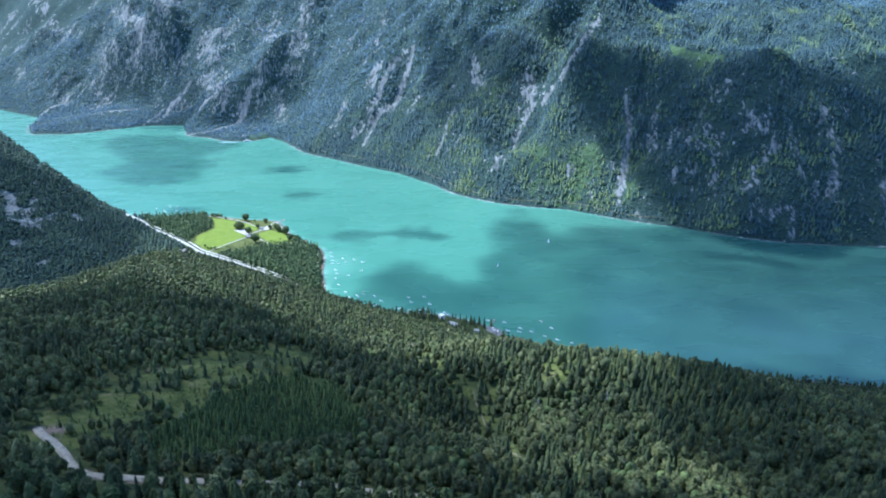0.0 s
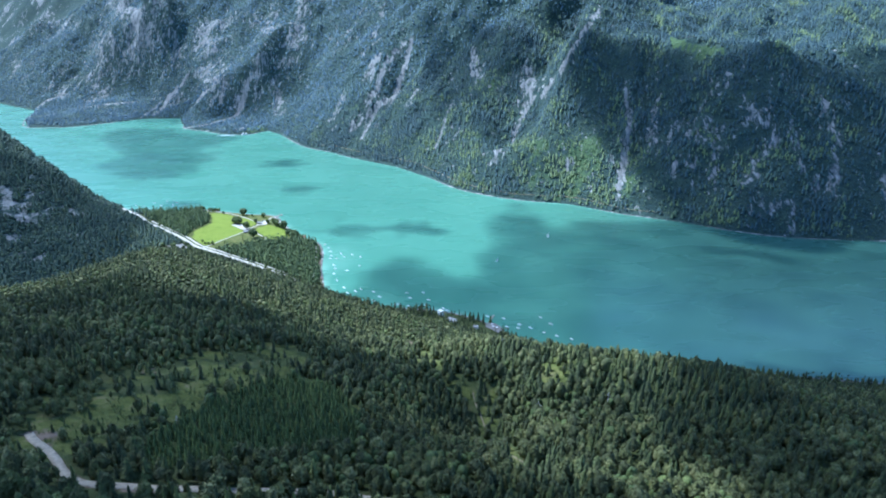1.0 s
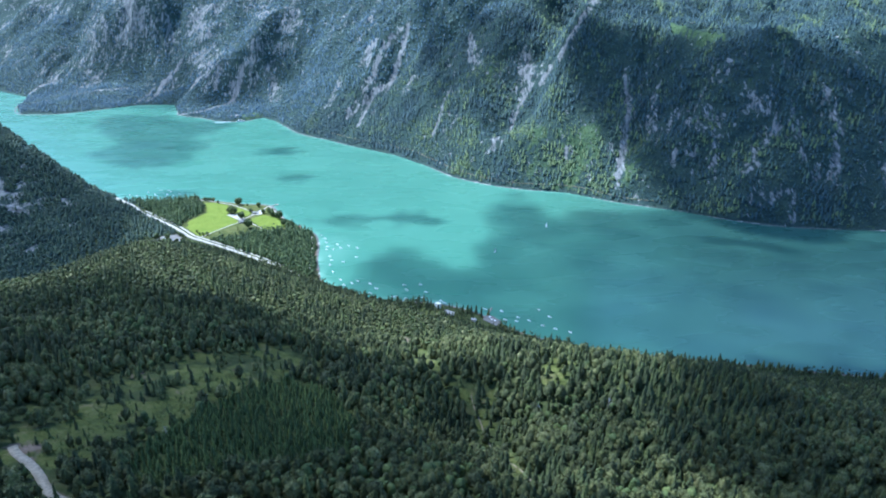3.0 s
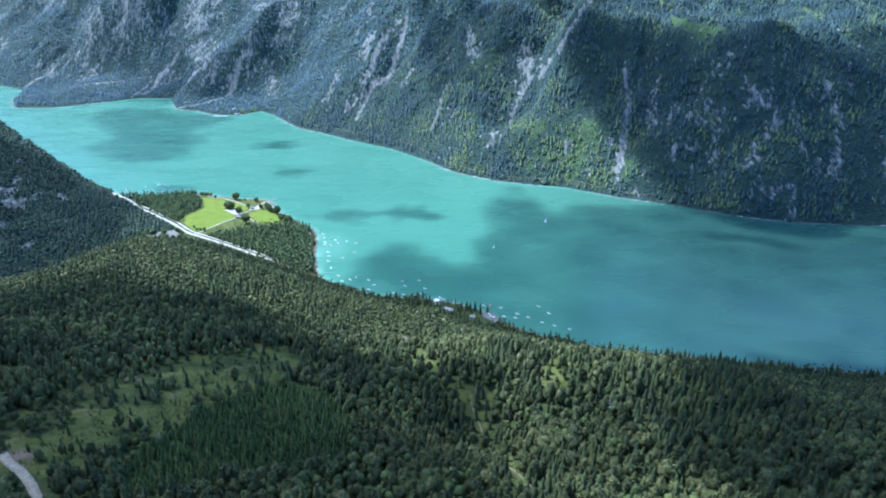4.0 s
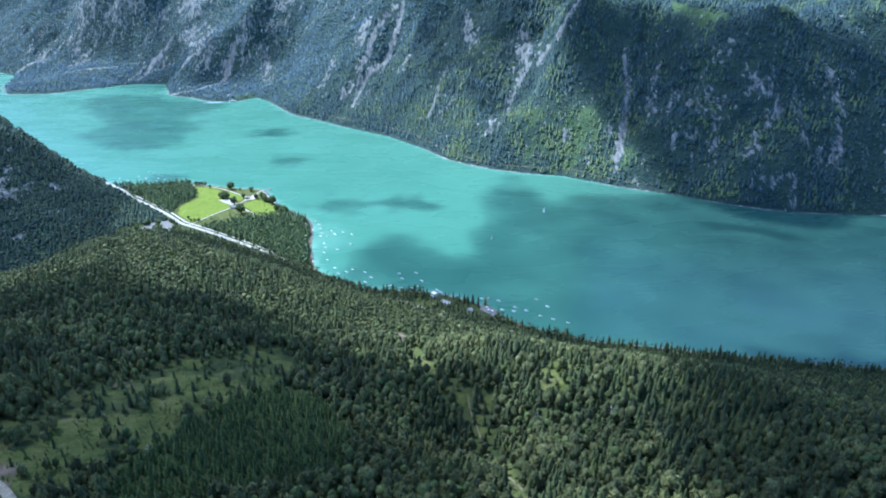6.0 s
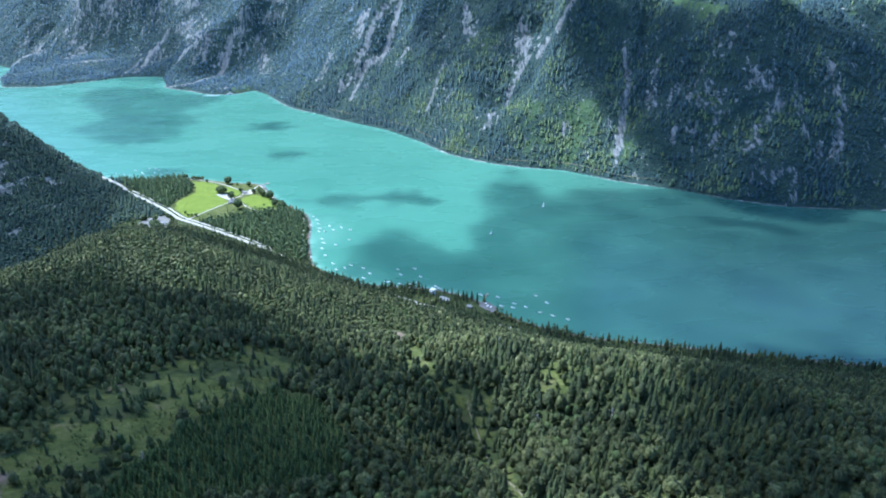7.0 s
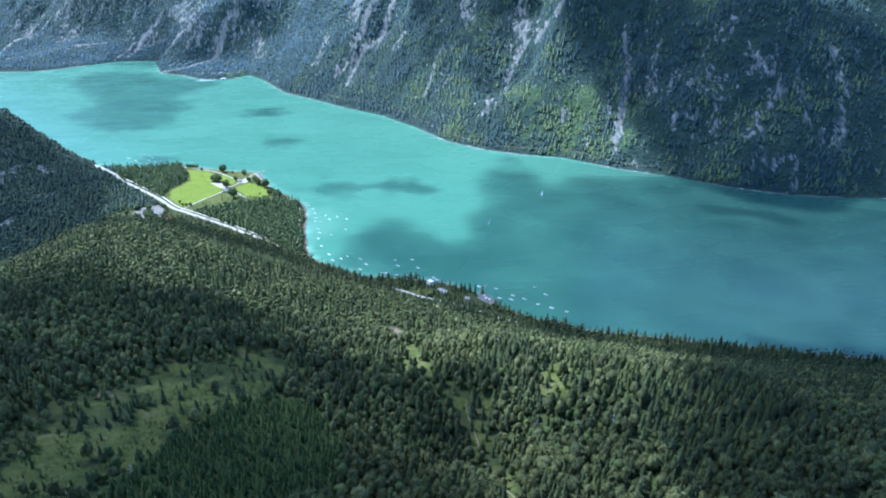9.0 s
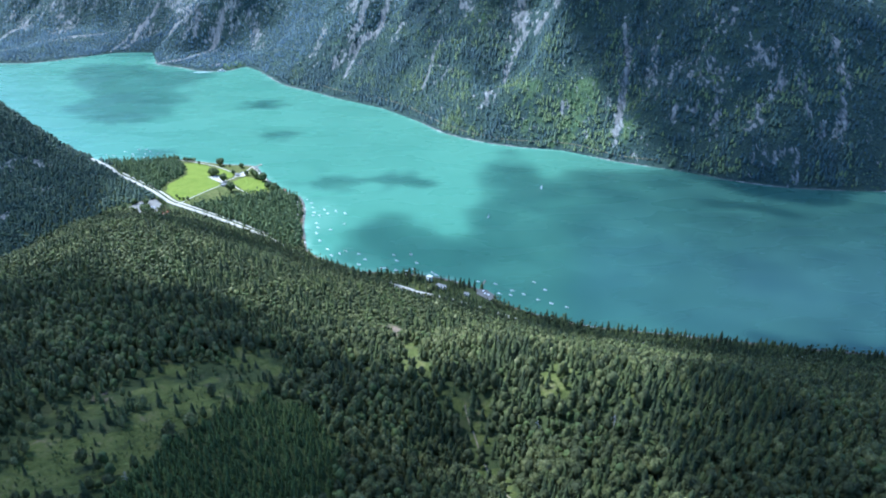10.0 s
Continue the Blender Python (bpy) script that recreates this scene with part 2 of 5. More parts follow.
def make_lake():
    m, n, l, b = material("lake_water", 0.10, 0.5)
    b.inputs["IOR"].default_value = 1.333
    p = position(n)
    wide = noise_node(n, l, p, 0.0022, 4, 0.5, 0.8, (1, 2.2, 1))
    deep = ramp_node(n, l, wide, [(0.35, (0.072, 0.186, 0.124)), (0.65, (0.084, 0.208, 0.139))])
    shallow = math_node(n, l, "ADD", attribute(n, "shallow"), math_node(n, l, "MULTIPLY", math_node(n, l, "SUBTRACT", noise_node(n, l, p, 0.02, 4), 0.5), 0.25))
    # part of the cloud shade is put into the base colour here
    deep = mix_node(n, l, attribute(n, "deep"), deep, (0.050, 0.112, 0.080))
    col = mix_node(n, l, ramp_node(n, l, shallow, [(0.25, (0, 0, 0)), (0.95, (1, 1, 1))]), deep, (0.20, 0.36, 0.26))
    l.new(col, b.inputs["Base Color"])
    waves = noise_node(n, l, p, 0.35, 3, 0.6)
    gusts = noise_node(n, l, p, 0.006, 3, 0.5, 0.3, (1, 2.5, 1))
    l.new(ramp_node(n, l, gusts, [(0.35, (0.20, 0.20, 0.20)), (0.65, (0.34, 0.34, 0.34))]), b.inputs["Roughness"])
    bump_node(n, l, waves, 0.12, 0.5, b)
    return m


def make_foliage(name, stops, per_tree, grain=0.65, low=0.46, high=1.48, relief=0.8):
    m, n, l, b = material(name, 0.65, 0.25)
    p = position(n)
    if per_tree:
        value = n.new("ShaderNodeObjectInfo").outputs["Random"]
    else:
        value = attribute(n, "tint")
    col = ramp_node(n, l, value, stops)
    col = mix_node(n, l, 1.0, col, ramp_node(n, l, noise_node(n, l, p, grain, 4, 0.7), [(0.30, (low, low, low)), (0.70, (high, high, high * 0.95))]), "MULTIPLY")
    l.new(col, b.inputs["Base Color"])
    bump_node(n, l, noise_node(n, l, p, 2 * grain, 4, 0.7), relief, 0.8, b)
    return m


def make_plain(name, stops, scale=0.4, rough=0.85, spec=0.3, bump=0.3, metal=0.0, detail=6):
    m, n, l, b = material(name, rough, spec)
    p = n.new("ShaderNodeTexCoord").outputs["Object"]
    v = noise_node(n, l, p, scale, detail, 0.62)
    l.new(ramp_node(n, l, v, stops), b.inputs["Base Color"])
    b.inputs["Metallic"].default_value = metal
    if bump:
        bump_node(n, l, noise_node(n, l, p, scale * 5, 4), bump, 0.1, b)
    return m


GROUND, WATER = make_ground(), make_lake()
SPRUCE = [(0.0, (0.041, 0.052, 0.020)), (0.5, (0.064, 0.079, 0.025)), (0.85, (0.096, 0.114, 0.032)), (1.0, (0.132, 0.146, 0.040))]
BROAD = [(0.0, (0.054, 0.061, 0.023)), (0.45, (0.093, 0.101, 0.032)), (0.8, (0.140, 0.146, 0.044)), (1.0, (0.196, 0.192, 0.080))]
LEAFY = [(0.0, (0.056, 0.078, 0.022)), (0.6, (0.084, 0.108, 0.028)), (1.0, (0.118, 0.140, 0.036))]
YOUNG = [(0.0, (0.046, 0.070, 0.019)), (0.6, (0.074, 0.103, 0.026)), (1.0, (0.106, 0.134, 0.033))]
LAKESIDE = [(0.0, (0.052, 0.080, 0.032)), (0.5, (0.084, 0.116, 0.040)), (1.0, (0.130, 0.162, 0.054))]
# crown colours across the lake, with blue distance haze mixed in
HAZY_FAR_WOOD = [(0.0, (0.044, 0.080, 0.088)), (0.45, (0.060, 0.100, 0.096)), (0.72, (0.092, 0.136, 0.084)), (1.0, (0.150, 0.195, 0.076))]
MAT_SPRUCE, MAT_BROAD, MAT_LEAFY = (make_foliage(a, b, False) for a, b in (("spruce_needles", SPRUCE), ("pine_crowns", BROAD), ("broadleaf_crowns", LEAFY)))
MAT_YOUNG = make_foliage("young_spruce_needles", YOUNG, False)
MAT_LAKESIDE = make_foliage("lakeside_wood", LAKESIDE, False)
FLANK_WOOD = [(0.0, (0.036, 0.060, 0.046)), (0.5, (0.052, 0.082, 0.054)), (1.0, (0.086, 0.116, 0.060))]
MAT_FLANK = make_foliage("flank_wood", FLANK_WOOD, False, 0.2, 0.7, 1.2, 0.5)
MAT_FAR = make_foliage("hazy_mountain_wood", HAZY_FAR_WOOD, False, 0.12, 0.75, 1.2, 0.3)
# bluer and paler again: stronger haze painted into the farthest crowns
HAZY_DISTANT_WOOD = [(0.0, (0.068, 0.118, 0.158)), (0.5, (0.092, 0.146, 0.178)), (1.0, (0.134, 0.188, 0.160))]
MAT_DISTANT = make_foliage("hazy_distant_wood", HAZY_DISTANT_WOOD, False, 0.08, 0.75, 1.2, 0.3)
ONE_SPRUCE, ONE_PINE, ONE_LEAFY = (make_foliage(a, b, True) for a, b in (("single_spruce", SPRUCE), ("single_pine", BROAD), ("single_broadleaf", LEAFY)))
BARK = make_plain("bark", [(0.3, (0.06, 0.045, 0.035)), (0.7, (0.16, 0.12, 0.09))], 1.5)


# ---------- ground cover in plan ----------
LAWN_A = [(-599, 1583), (-552, 1575), (-525, 1554), (-509, 1492), (-465, 1437), (-525, 1342), (-573, 1397), (-585, 1442), (-563, 1504), (-582, 1555)]
LAWN_B = [(-507, 1550), (-459, 1514), (-455, 1484), (-468, 1477), (-497, 1503)]
LAWN_C = [(-447, 1455), (-424, 1491), (-374, 1458), (-352, 1402), (-394, 1386)]
PENINSULA = [(-780, 1588), (-742, 1597), (-632, 1618), (-586, 1606), (-502, 1580), (-427, 1566), (-388, 1503), (-358, 1455), (-316, 1403),
             (-279, 1369), (-258, 1308), (-246, 1224), (-235, 1173), (-240, 1120), (-308, 1174), (-509, 1316), (-665, 1457)]
OPEN_LAND = [(-635, 1620), (-585, 1606), (-502, 1580), (-427, 1566), (-388, 1503), (-340, 1430), (-350, 1392), (-396, 1374), (-440, 1350), (-505, 1318),
             (-548, 1352), (-590, 1402), (-592, 1445), (-570, 1506), (-590, 1560)]
CAR_PARK = [(-620, 1314), (-608, 1344), (-580, 1357), (-546, 1314), (-556, 1288), (-593, 1286)]
CLEARING = [(-262, 338), (-241, 362), (-214, 400), (-185, 452), (-126, 482), (-112, 455), (-140, 425), (-160, 400), (-169, 365), (-180, 345), (-190, 318), (-196, 300), (-215, 306), (-238, 322)]
UPPER_CLEARING = [(-280, 352), (-262, 392), (-235, 445), (-190, 505), (-130, 535), (-95, 500), (-126, 478), (-185, 448), (-214, 398), (-241, 358)]
PLANTATION = [(-170, 305), (-172, 345), (-156, 398), (-122, 452), (-84, 446), (-58, 399), (-55, 349), (-114, 318), (-150, 289)]
DELL = [(23, 484), (34, 482), (44, 445), (50, 420), (56, 380), (66, 325), (46, 325), (35, 390), (28, 440)]
GLADE = [(103, 365), (131, 372), (156, 345), (125, 312), (100, 322)]
GULLY = [(-40, 647), (-19, 624), (0, 528), (19, 502), (29, 475), (18, 471), (-1, 494), (-25, 530)]
GLADES = ((41, 550, 11), (89, 489, 9), (110, 487, 9), (35, 577, 8), (135, 373, 9))
UPPER_MEADOW = [(698, 2103), (721, 1989), (807, 1907), (801, 1896), (719, 1971), (686, 2013)]
TRACK = [(-244, 325), (-236, 317), (-224, 309), (-213, 299), (-202, 287), (-193, 279), (-183, 275), (-160, 275), (-143, 274), (-121, 276), (-99, 281), (-66, 286), (-20, 280), (60, 262)]


def ring_mask(x, y, ring, soft=6.0):
    d, _ = line_distance(x, y, ring + ring[:1])
    return np.clip(0.5 + np.where(inside(x, y, ring), d, -d) / (2 * soft), 0, 1)


SCREES = [([(180, 1945), (212, 2000), (237, 2056)], 8, 0.7),
          ([(-1110, 2800), (-1020, 2850), (-960, 2950), (-900, 3060)], 10, 1.0),
          ([(-1420, 3060), (-1400, 3240)], 6, 0.9), ([(-1960, 3060), (-1850, 3060), (-1700, 3190), (-1560, 3300)], 9, 1.0),
          ([(-2060, 3310), (-2000, 3480)], 8, 0.9), ([(470, 1660), (505, 1740), (545, 1900)], 5, 0.75),
          ([(-20, 2070), (40, 2240)], 5, 0.7), ([(-200, 2420), (-120, 2650)], 9, 0.85), ([(-290, 2330), (-250, 2450)], 6, 0.8)]

ROCK_STREAKS = [
    ([(510, 2237), (380, 2068), (326, 2090)], 8, 0.85),
    ([(290, 2252), (271, 2146)], 24, 0.62),
    ([(297, 2131), (237, 2056)], 7, 0.8),
    ([(544, 1972), (534, 1841), (493, 1734), (465, 1637)], 6, 0.75),
    ([(624, 1890), (578, 1790)], 7, 0.6),
    ([(662, 1770), (684, 1697)], 14, 0.55),
    ([(802, 1713), (827, 1682)], 16, 0.58),
    ([(862, 1657), (813, 1592)], 9, 0.62),
    ([(895, 1655), (876, 1561), (905, 1519)], 7, 0.66),
    ([(989, 1718), (995, 1614), (940, 1506)], 7, 0.68)]
ROCK_PATCHES = [
    ([(714, 1675), (688, 1591)], 6, 0.6),
    ([(785, 1589), (750, 1540)], 10, 0.58),
    ([(749, 1491), (787, 1488)], 12, 0.55),
    ([(837, 1482), (819, 1423)], 7, 0.58),
    ([(622, 1672), (601, 1640)], 6, 0.65),
    ([(667, 1655), (650, 1634)], 5, 0.65),
    ([(170, 1898), (159, 1860)], 9, 0.7),
    ([(353, 1805), (355, 1783)], 8, 0.7),
    ([(104, 2446), (128, 2273)], 14, 0.55)]
DISTANT_STREAKS = [
    ([(-156, 2645), (-210, 2602), (-278, 2467)], 9, 0.72),
    ([(-261, 2630), (-275, 2579)], 15, 0.8),
    ([(-182, 2482), (-296, 2421), (-326, 2395)], 10, 0.7),
    ([(-391, 2583), (-425, 2493)], 12, 0.62),
    ([(-92, 2379), (-121, 2336)], 9, 0.65),
    ([(-262, 3019), (-287, 2849)], 12, 0.65),
    ([(-1812, 3836), (-1571, 3553), (-1523, 3519)], 20, 0.9),
    ([(-1472, 3695), (-1509, 3550)], 40, 0.6),
    ([(-1909, 3748), (-1758, 3524)], 36, 0.58),
    ([(-1235, 3499), (-1171, 3379)], 30, 0.66)]
DISTANT_PATCHES = [
    ([(-1179, 3338), (-1049, 3085)], 34, 0.58),
    ([(-696, 3456), (-692, 3322), (-704, 3214)], 30, 0.62),
    ([(-830, 3110), (-852, 3058)], 26, 0.52),
    ([(-1286, 3335), (-1358, 3265), (-1366, 3095)], 8, 1.0),
    ([(-1137, 3130), (-1196, 3063)], 7, 0.85),
    ([(-1020, 3078), (-1021, 3022)], 6, 0.8),
    ([(-934, 3037), (-946, 3020)], 14, 0.65),
    ([(-773, 3046), (-727, 2924)], 18, 0.62),
    ([(-1889, 3524), (-1815, 3448)], 12, 0.75),
    ([(-1399, 3496), (-1369, 3474)], 26, 0.55),
    ([(-2494, 3948), (-2443, 3808)], 22, 0.6)]


def rock_mask(x, y, slope_d, slope_s):
    """How bare the mountain flank is: streaks that run down the slope, torrents and screes."""
    bend = 18 * fbm(x, y, 90, 3, 57)
    streak = 1 - 2.2 * np.abs(vnoise((slope_s + bend) / 26, slope_d / 240, 61)) + 0.6 * vnoise((slope_s + bend) / 9, slope_d / 100, 63)
    patch = fbm(x, y, 240, 4, 71)
    left = ramp(150, 1500, -x + 0.2 * (y - 2000))
    bare = 0.60 * streak + 0.34 * patch - 0.46 + 0.27 * left * ramp(30, 200, slope_d)
    bare = bare + 0.12 * np.exp(-((x - 760) / 420) ** 2) * ramp(20, 80, slope_d) * ramp(430, 300, slope_d)
    bare = bare - 0.45 * ramp(380, 520, slope_d) * ramp(200, 600, x)
    bare = np.minimum(bare, 0.62) - 0.6 * ramp(50, 12, slope_d)
    wob = 1 + 0.5 * fbm(x, y, 34, 3, 81)
    # crags break up into ribs that run down the slope
    ribs = 0.30 * vnoise((slope_s + 0.6 * bend) / 7, slope_d / 34, 83) + 0.20 * fbm(x, y, 13, 3, 85)
    for line, wide, much in SCREES:
        r, _ = line_distance(x, y, line)
        bare = np.maximum(bare, much * ramp(2.2 * wide, 0.2 * wide, r / wob) + 0.4 * ribs)
    for line, wide, much in ROCK_STREAKS + ROCK_PATCHES + DISTANT_STREAKS + DISTANT_PATCHES:
        r, _ = line_distance(x, y, line)
        bare = np.maximum(bare, much * ramp(3.2 * wide, 0.2 * wide, r / wob) * 0.92 + 1.5 * ribs - 0.04)
    return bare


def cover(x, y):
    """Masks of rock, rough grass, lawn and bare earth at places in plan."""
    d_west, s_west = line_distance(x, y, WEST_SHORE)
    d_east, _ = line_distance(x, y, EAST_SHORE)
    land = ~inside(x, y, LAKE)
    west = land & (d_west < d_east)
    rock = np.where(west, rock_mask(x, y, d_west, s_west), -0.5)
    crag = 0.55 * np.exp(-((x + 960) / 90) ** 2 - ((y - 1450) / 80) ** 2) * (0.2 + 1.6 * np.abs(vnoise(x / 9, y / 30, 69))) + (1 - 2 * np.abs(vnoise(x / 60 + 3, y / 90, 65))) * 0.6 + 0.55 * fbm(x, y, 120, 3, 67) - 0.28
    rock = np.where(land & ~west & (x < -800) & (d_east > 25), crag, rock)
    sunny = fbm(x, y, 110, 4, 91) + 0.5 * fbm(x, y, 30, 3, 95)
    grass = np.where(west, 0.62 * ramp(0.30, 1.1, 0.45 * fbm(x, y, 18, 2, 93) + sunny - 0.15 + 1.0 * np.exp(-((x - 350) / 220) ** 2 - ((d_west - 110) / 100) ** 2)), 0.0)
    grass = np.maximum(grass, np.maximum(ring_mask(x, y, UPPER_MEADOW, 4), 0.8 * ring_mask(x, y, [(-800, 2668), (-740, 2755), (-790, 2800), (-850, 2740)], 8)))
    ragged = 0.75 * fbm(x, y, 26, 3, 97)
    for ring, much in ((CLEARING, 1.0), (DELL, 0.9), (GLADE, 0.45), (UPPER_CLEARING, 0.5), (GULLY, 0.75)):
        edge = ring_mask(x, y, ring, 10)
        grass = np.maximum(grass, np.clip(much * edge + ragged * np.sqrt(np.clip(edge * 1.5, 0, 1)) - 0.12, 0, 1) * (edge > 0))
    for gx, gy, gr in GLADES:
        grass = np.maximum(grass, 0.95 * ramp(gr, 0.4 * gr, np.hypot(x - gx, y - gy)))
    grass = np.maximum(grass, 0.9 * ring_mask(x, y, OPEN_LAND, 5))
    grass = np.maximum(grass, np.where(land & ~west, 0.75 * ramp(0.32, 0.75, fbm(x, y, 42, 3, 99) + 0.22 * np.exp(-((x - 90) / 110) ** 2 - ((y - 540) / 110) ** 2)), 0))
    lawn = np.maximum.reduce([ring_mask(x, y, r, 3) for r in (LAWN_A, LAWN_B, LAWN_C)])
    track, _ = line_distance(x, y, TRACK)
    dirt = 0.8 * np.exp(-((x + 236) ** 2 + (y - 326) ** 2) / 160) + 0.50 * np.exp(-((x + 222) ** 2 / 500 + (y - 440) ** 2 / 700)) + 0.42 * np.exp(-((x + 165) ** 2 / 500 + (y - 470) ** 2 / 300)) + 0.72 * np.exp(-((x + 44) ** 2 / 300 + (y - 672) ** 2 / 700)) + 0.5 * np.exp(-((x + 30) ** 2 / 80 + (y - 632) ** 2 / 500))
    dirt = np.maximum(dirt, 0.7 * ramp(6, 2, track))
    dirt = np.maximum(dirt, np.where(land & ~west, ramp(7, 2, d_east), 0))
    dirt = np.maximum(dirt, np.where(inside(x, y, CAR_PARK), 0.75, 0))
    return rock, grass, lawn, dirt


def grid_lines(*runs):
    parts = [np.arange(a, b, step) for a, b, step in runs]
    return np.concatenate(parts + [[runs[-1][1]]]).astype(float)


def sheet(name, xs, ys, z, mat, masks):
    gx, gy = np.meshgrid(xs, ys)
    nx, ny = len(xs), len(ys)
    co = np.stack([gx.ravel(), gy.ravel(), np.broadcast_to(z, gx.shape).ravel()], 1)
    a = (np.arange(ny - 1)[:, None] * nx + np.arange(nx - 1)[None]).ravel()
    quads = np.stack([a, a + 1, a + 1 + nx, a + nx], 1)
    return mesh_object(name, co, quads, [mat], masks=masks, smooth=True)


def mesh_object(name, co, faces, mats, masks=None, smooth=False, index=None, parent=None):
    """One mesh object from arrays of corners and of faces that all have the same number of corners."""
    me = bpy.data.meshes.new(name)
    k = faces.shape[1]
    me.vertices.add(len(co))
    me.vertices.foreach_set("co", np.ascontiguousarray(co, np.float32).ravel())
    me.loops.add(faces.size)
    me.loops.foreach_set("vertex_index", np.ascontiguousarray(faces, np.int32).ravel())
    me.polygons.add(len(faces))
    me.polygons.foreach_set("loop_start", np.arange(0, faces.size, k, dtype=np.int32))
    if index is not None:
        me.polygons.foreach_set("material_index", np.ascontiguousarray(index, np.int32))
    if smooth:
        me.polygons.foreach_set("use_smooth", np.ones(len(faces), bool))
    for m in mats:
        me.materials.append(m)
    for key, values in (masks or {}).items():
        layer = me.attributes.new(key, "FLOAT", "POINT")
        layer.data.foreach_set("value", np.ascontiguousarray(values, np.float32).ravel())
    me.update(calc_edges=True)
    ob = new(name, me)
    ob.parent = parent
    return ob


GX = grid_lines((-4400, -2200, 50), (-2200, -700, 14), (-700, 700, 8), (700, 1500, 12), (1500, 3600, 50))
GY = grid_lines((-1500, 200, 50), (200, 1000, 8), (1000, 1700, 9), (1700, 2700, 12), (2700, 3800, 17), (3800, 5400, 50))
gx_, gy_ = np.meshgrid(GX, GY)
rock_, grass_, lawn_, dirt_ = cover(gx_, gy_)
ground = sheet("ground", GX, GY, height(gx_, gy_), GROUND, {"rock": rock_, "grass": grass_, "lawn": lawn_, "dirt": dirt_,
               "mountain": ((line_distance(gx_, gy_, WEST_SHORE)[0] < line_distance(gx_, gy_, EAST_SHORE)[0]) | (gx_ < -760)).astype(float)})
tagged(ground, "forest floor, meadows and grey limestone slopes round the lake", "ground", kind="structure")

lx, ly = grid_lines((-4300, -2200, 90), (-2200, -500, 28), (-500, 700, 16), (700, 1500, 28), (1500, 3500, 90)), grid_lines((200, 740, 60), (740, 1700, 16), (1700, 3200, 30), (3200, 4700, 80))
lx_, ly_ = np.meshgrid(lx, ly)
dw_, de_ = line_distance(lx_, ly_, WEST_SHORE)[0], line_distance(lx_, ly_, EAST_SHORE)[0]
shallow_ = np.maximum((0.75 - 0.45 * ramp(300, 700, lx_)) * np.exp(-dw_ / 15), np.maximum(0.8 * np.exp(-de_ / 12) * ramp(160, 40, lx_), 0.42 * np.exp(-((lx_ + 230) / 90) ** 2 - ((ly_ - 1270) / 130) ** 2)))
# the deep mask darkens the right-hand water in place of cloud shade
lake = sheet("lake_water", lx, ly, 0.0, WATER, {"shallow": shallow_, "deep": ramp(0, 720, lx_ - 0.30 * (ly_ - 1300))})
tagged(lake, "calm turquoise mountain lake with paler shallows along the shore", "lake", kind="structure")


# ---------- woods ----------


def ico():
    """Corners and faces of an icosahedron."""
    g = (1 + math.sqrt(5)) / 2
    v = np.array([(s * 1.0, t * g, 0) for s in (-1, 1) for t in (-1, 1)] + [(0, s * 1.0, t * g) for s in (-1, 1) for t in (-1, 1)]
                 + [(t * g, 0, s * 1.0) for s in (-1, 1) for t in (-1, 1)]) / math.hypot(1, g)
    f = []
    for i in range(12):
        for j in range(i + 1, 12):
            for k in range(j + 1, 12):
                if max(np.linalg.norm(v[i] - v[j]), np.linalg.norm(v[j] - v[k]), np.linalg.norm(v[i] - v[k])) < 1.1:
                    out = np.dot(np.cross(v[j] - v[i], v[k] - v[i]), v[i] + v[j] + v[k]) > 0
                    f.append((i, j, k) if out else (i, k, j))
    return v, np.array(f)


ICO = ico()


def join_shapes(shapes):
    co, faces, at = [], [], 0
    for v, f in shapes:
        co.append(v)
        faces.append(f + at)
        at += len(v)
    return np.concatenate(co), np.concatenate(faces)


def spruce_crown(rng, tiers, sides, slim=0.20, low=0.10):
    """Tiers of drooping boughs with ragged tips; one unit high."""
    shapes = []
    for k in range(tiers):
        q = k / tiers
        top = low + (1 - low) * (q + 1.55 / tiers) if k < tiers - 1 else 1.0
        base = low + (1 - low) * q
        r = slim * (1 - q) ** 0.75 + 0.012
        a = np.arange(2 * sides) * math.pi / sides + rng.uniform(0, 6.28)
        rr = np.where(np.arange(2 * sides) % 2, 0.52, 1.0) * r * rng.uniform(0.72, 1.18, 2 * sides)
        zz = base - np.where(np.arange(2 * sides) % 2, -0.02, 0.028) + rng.uniform(-0.018, 0.018, 2 * sides)
        v = np.concatenate([[[rng.normal(0, 0.006), rng.normal(0, 0.006), min(top, 1.0)]], np.stack([rr * np.cos(a), rr * np.sin(a), zz], 1)])
        i = np.arange(2 * sides)
        shapes.append((v, np.stack([np.zeros_like(i), 1 + i, 1 + (i + 1) % (2 * sides)], 1)))
    return join_shapes(shapes)


def finer(shape):
    """Each triangle of a round shape split into four."""
    v, f = [tuple(p) for p in shape[0]], []
    known = {}

    def middle(a, b):
        key = (min(a, b), max(a, b))
        if key not in known:
            m = np.array(v[a]) + np.array(v[b])
            known[key] = len(v)
            v.append(tuple(m / np.linalg.norm(m)))
        return known[key]

    for a, b, c in shape[1].tolist():
        ab, bc, ca = middle(a, b), middle(b, c), middle(c, a)
        f += [(a, ab, ca), (ab, b, bc), (ca, bc, c), (ab, bc, ca)]
    return np.array(v), np.array(f)


ICO_FINE = finer(ICO)
ICO_FINEST = finer(ICO_FINE)


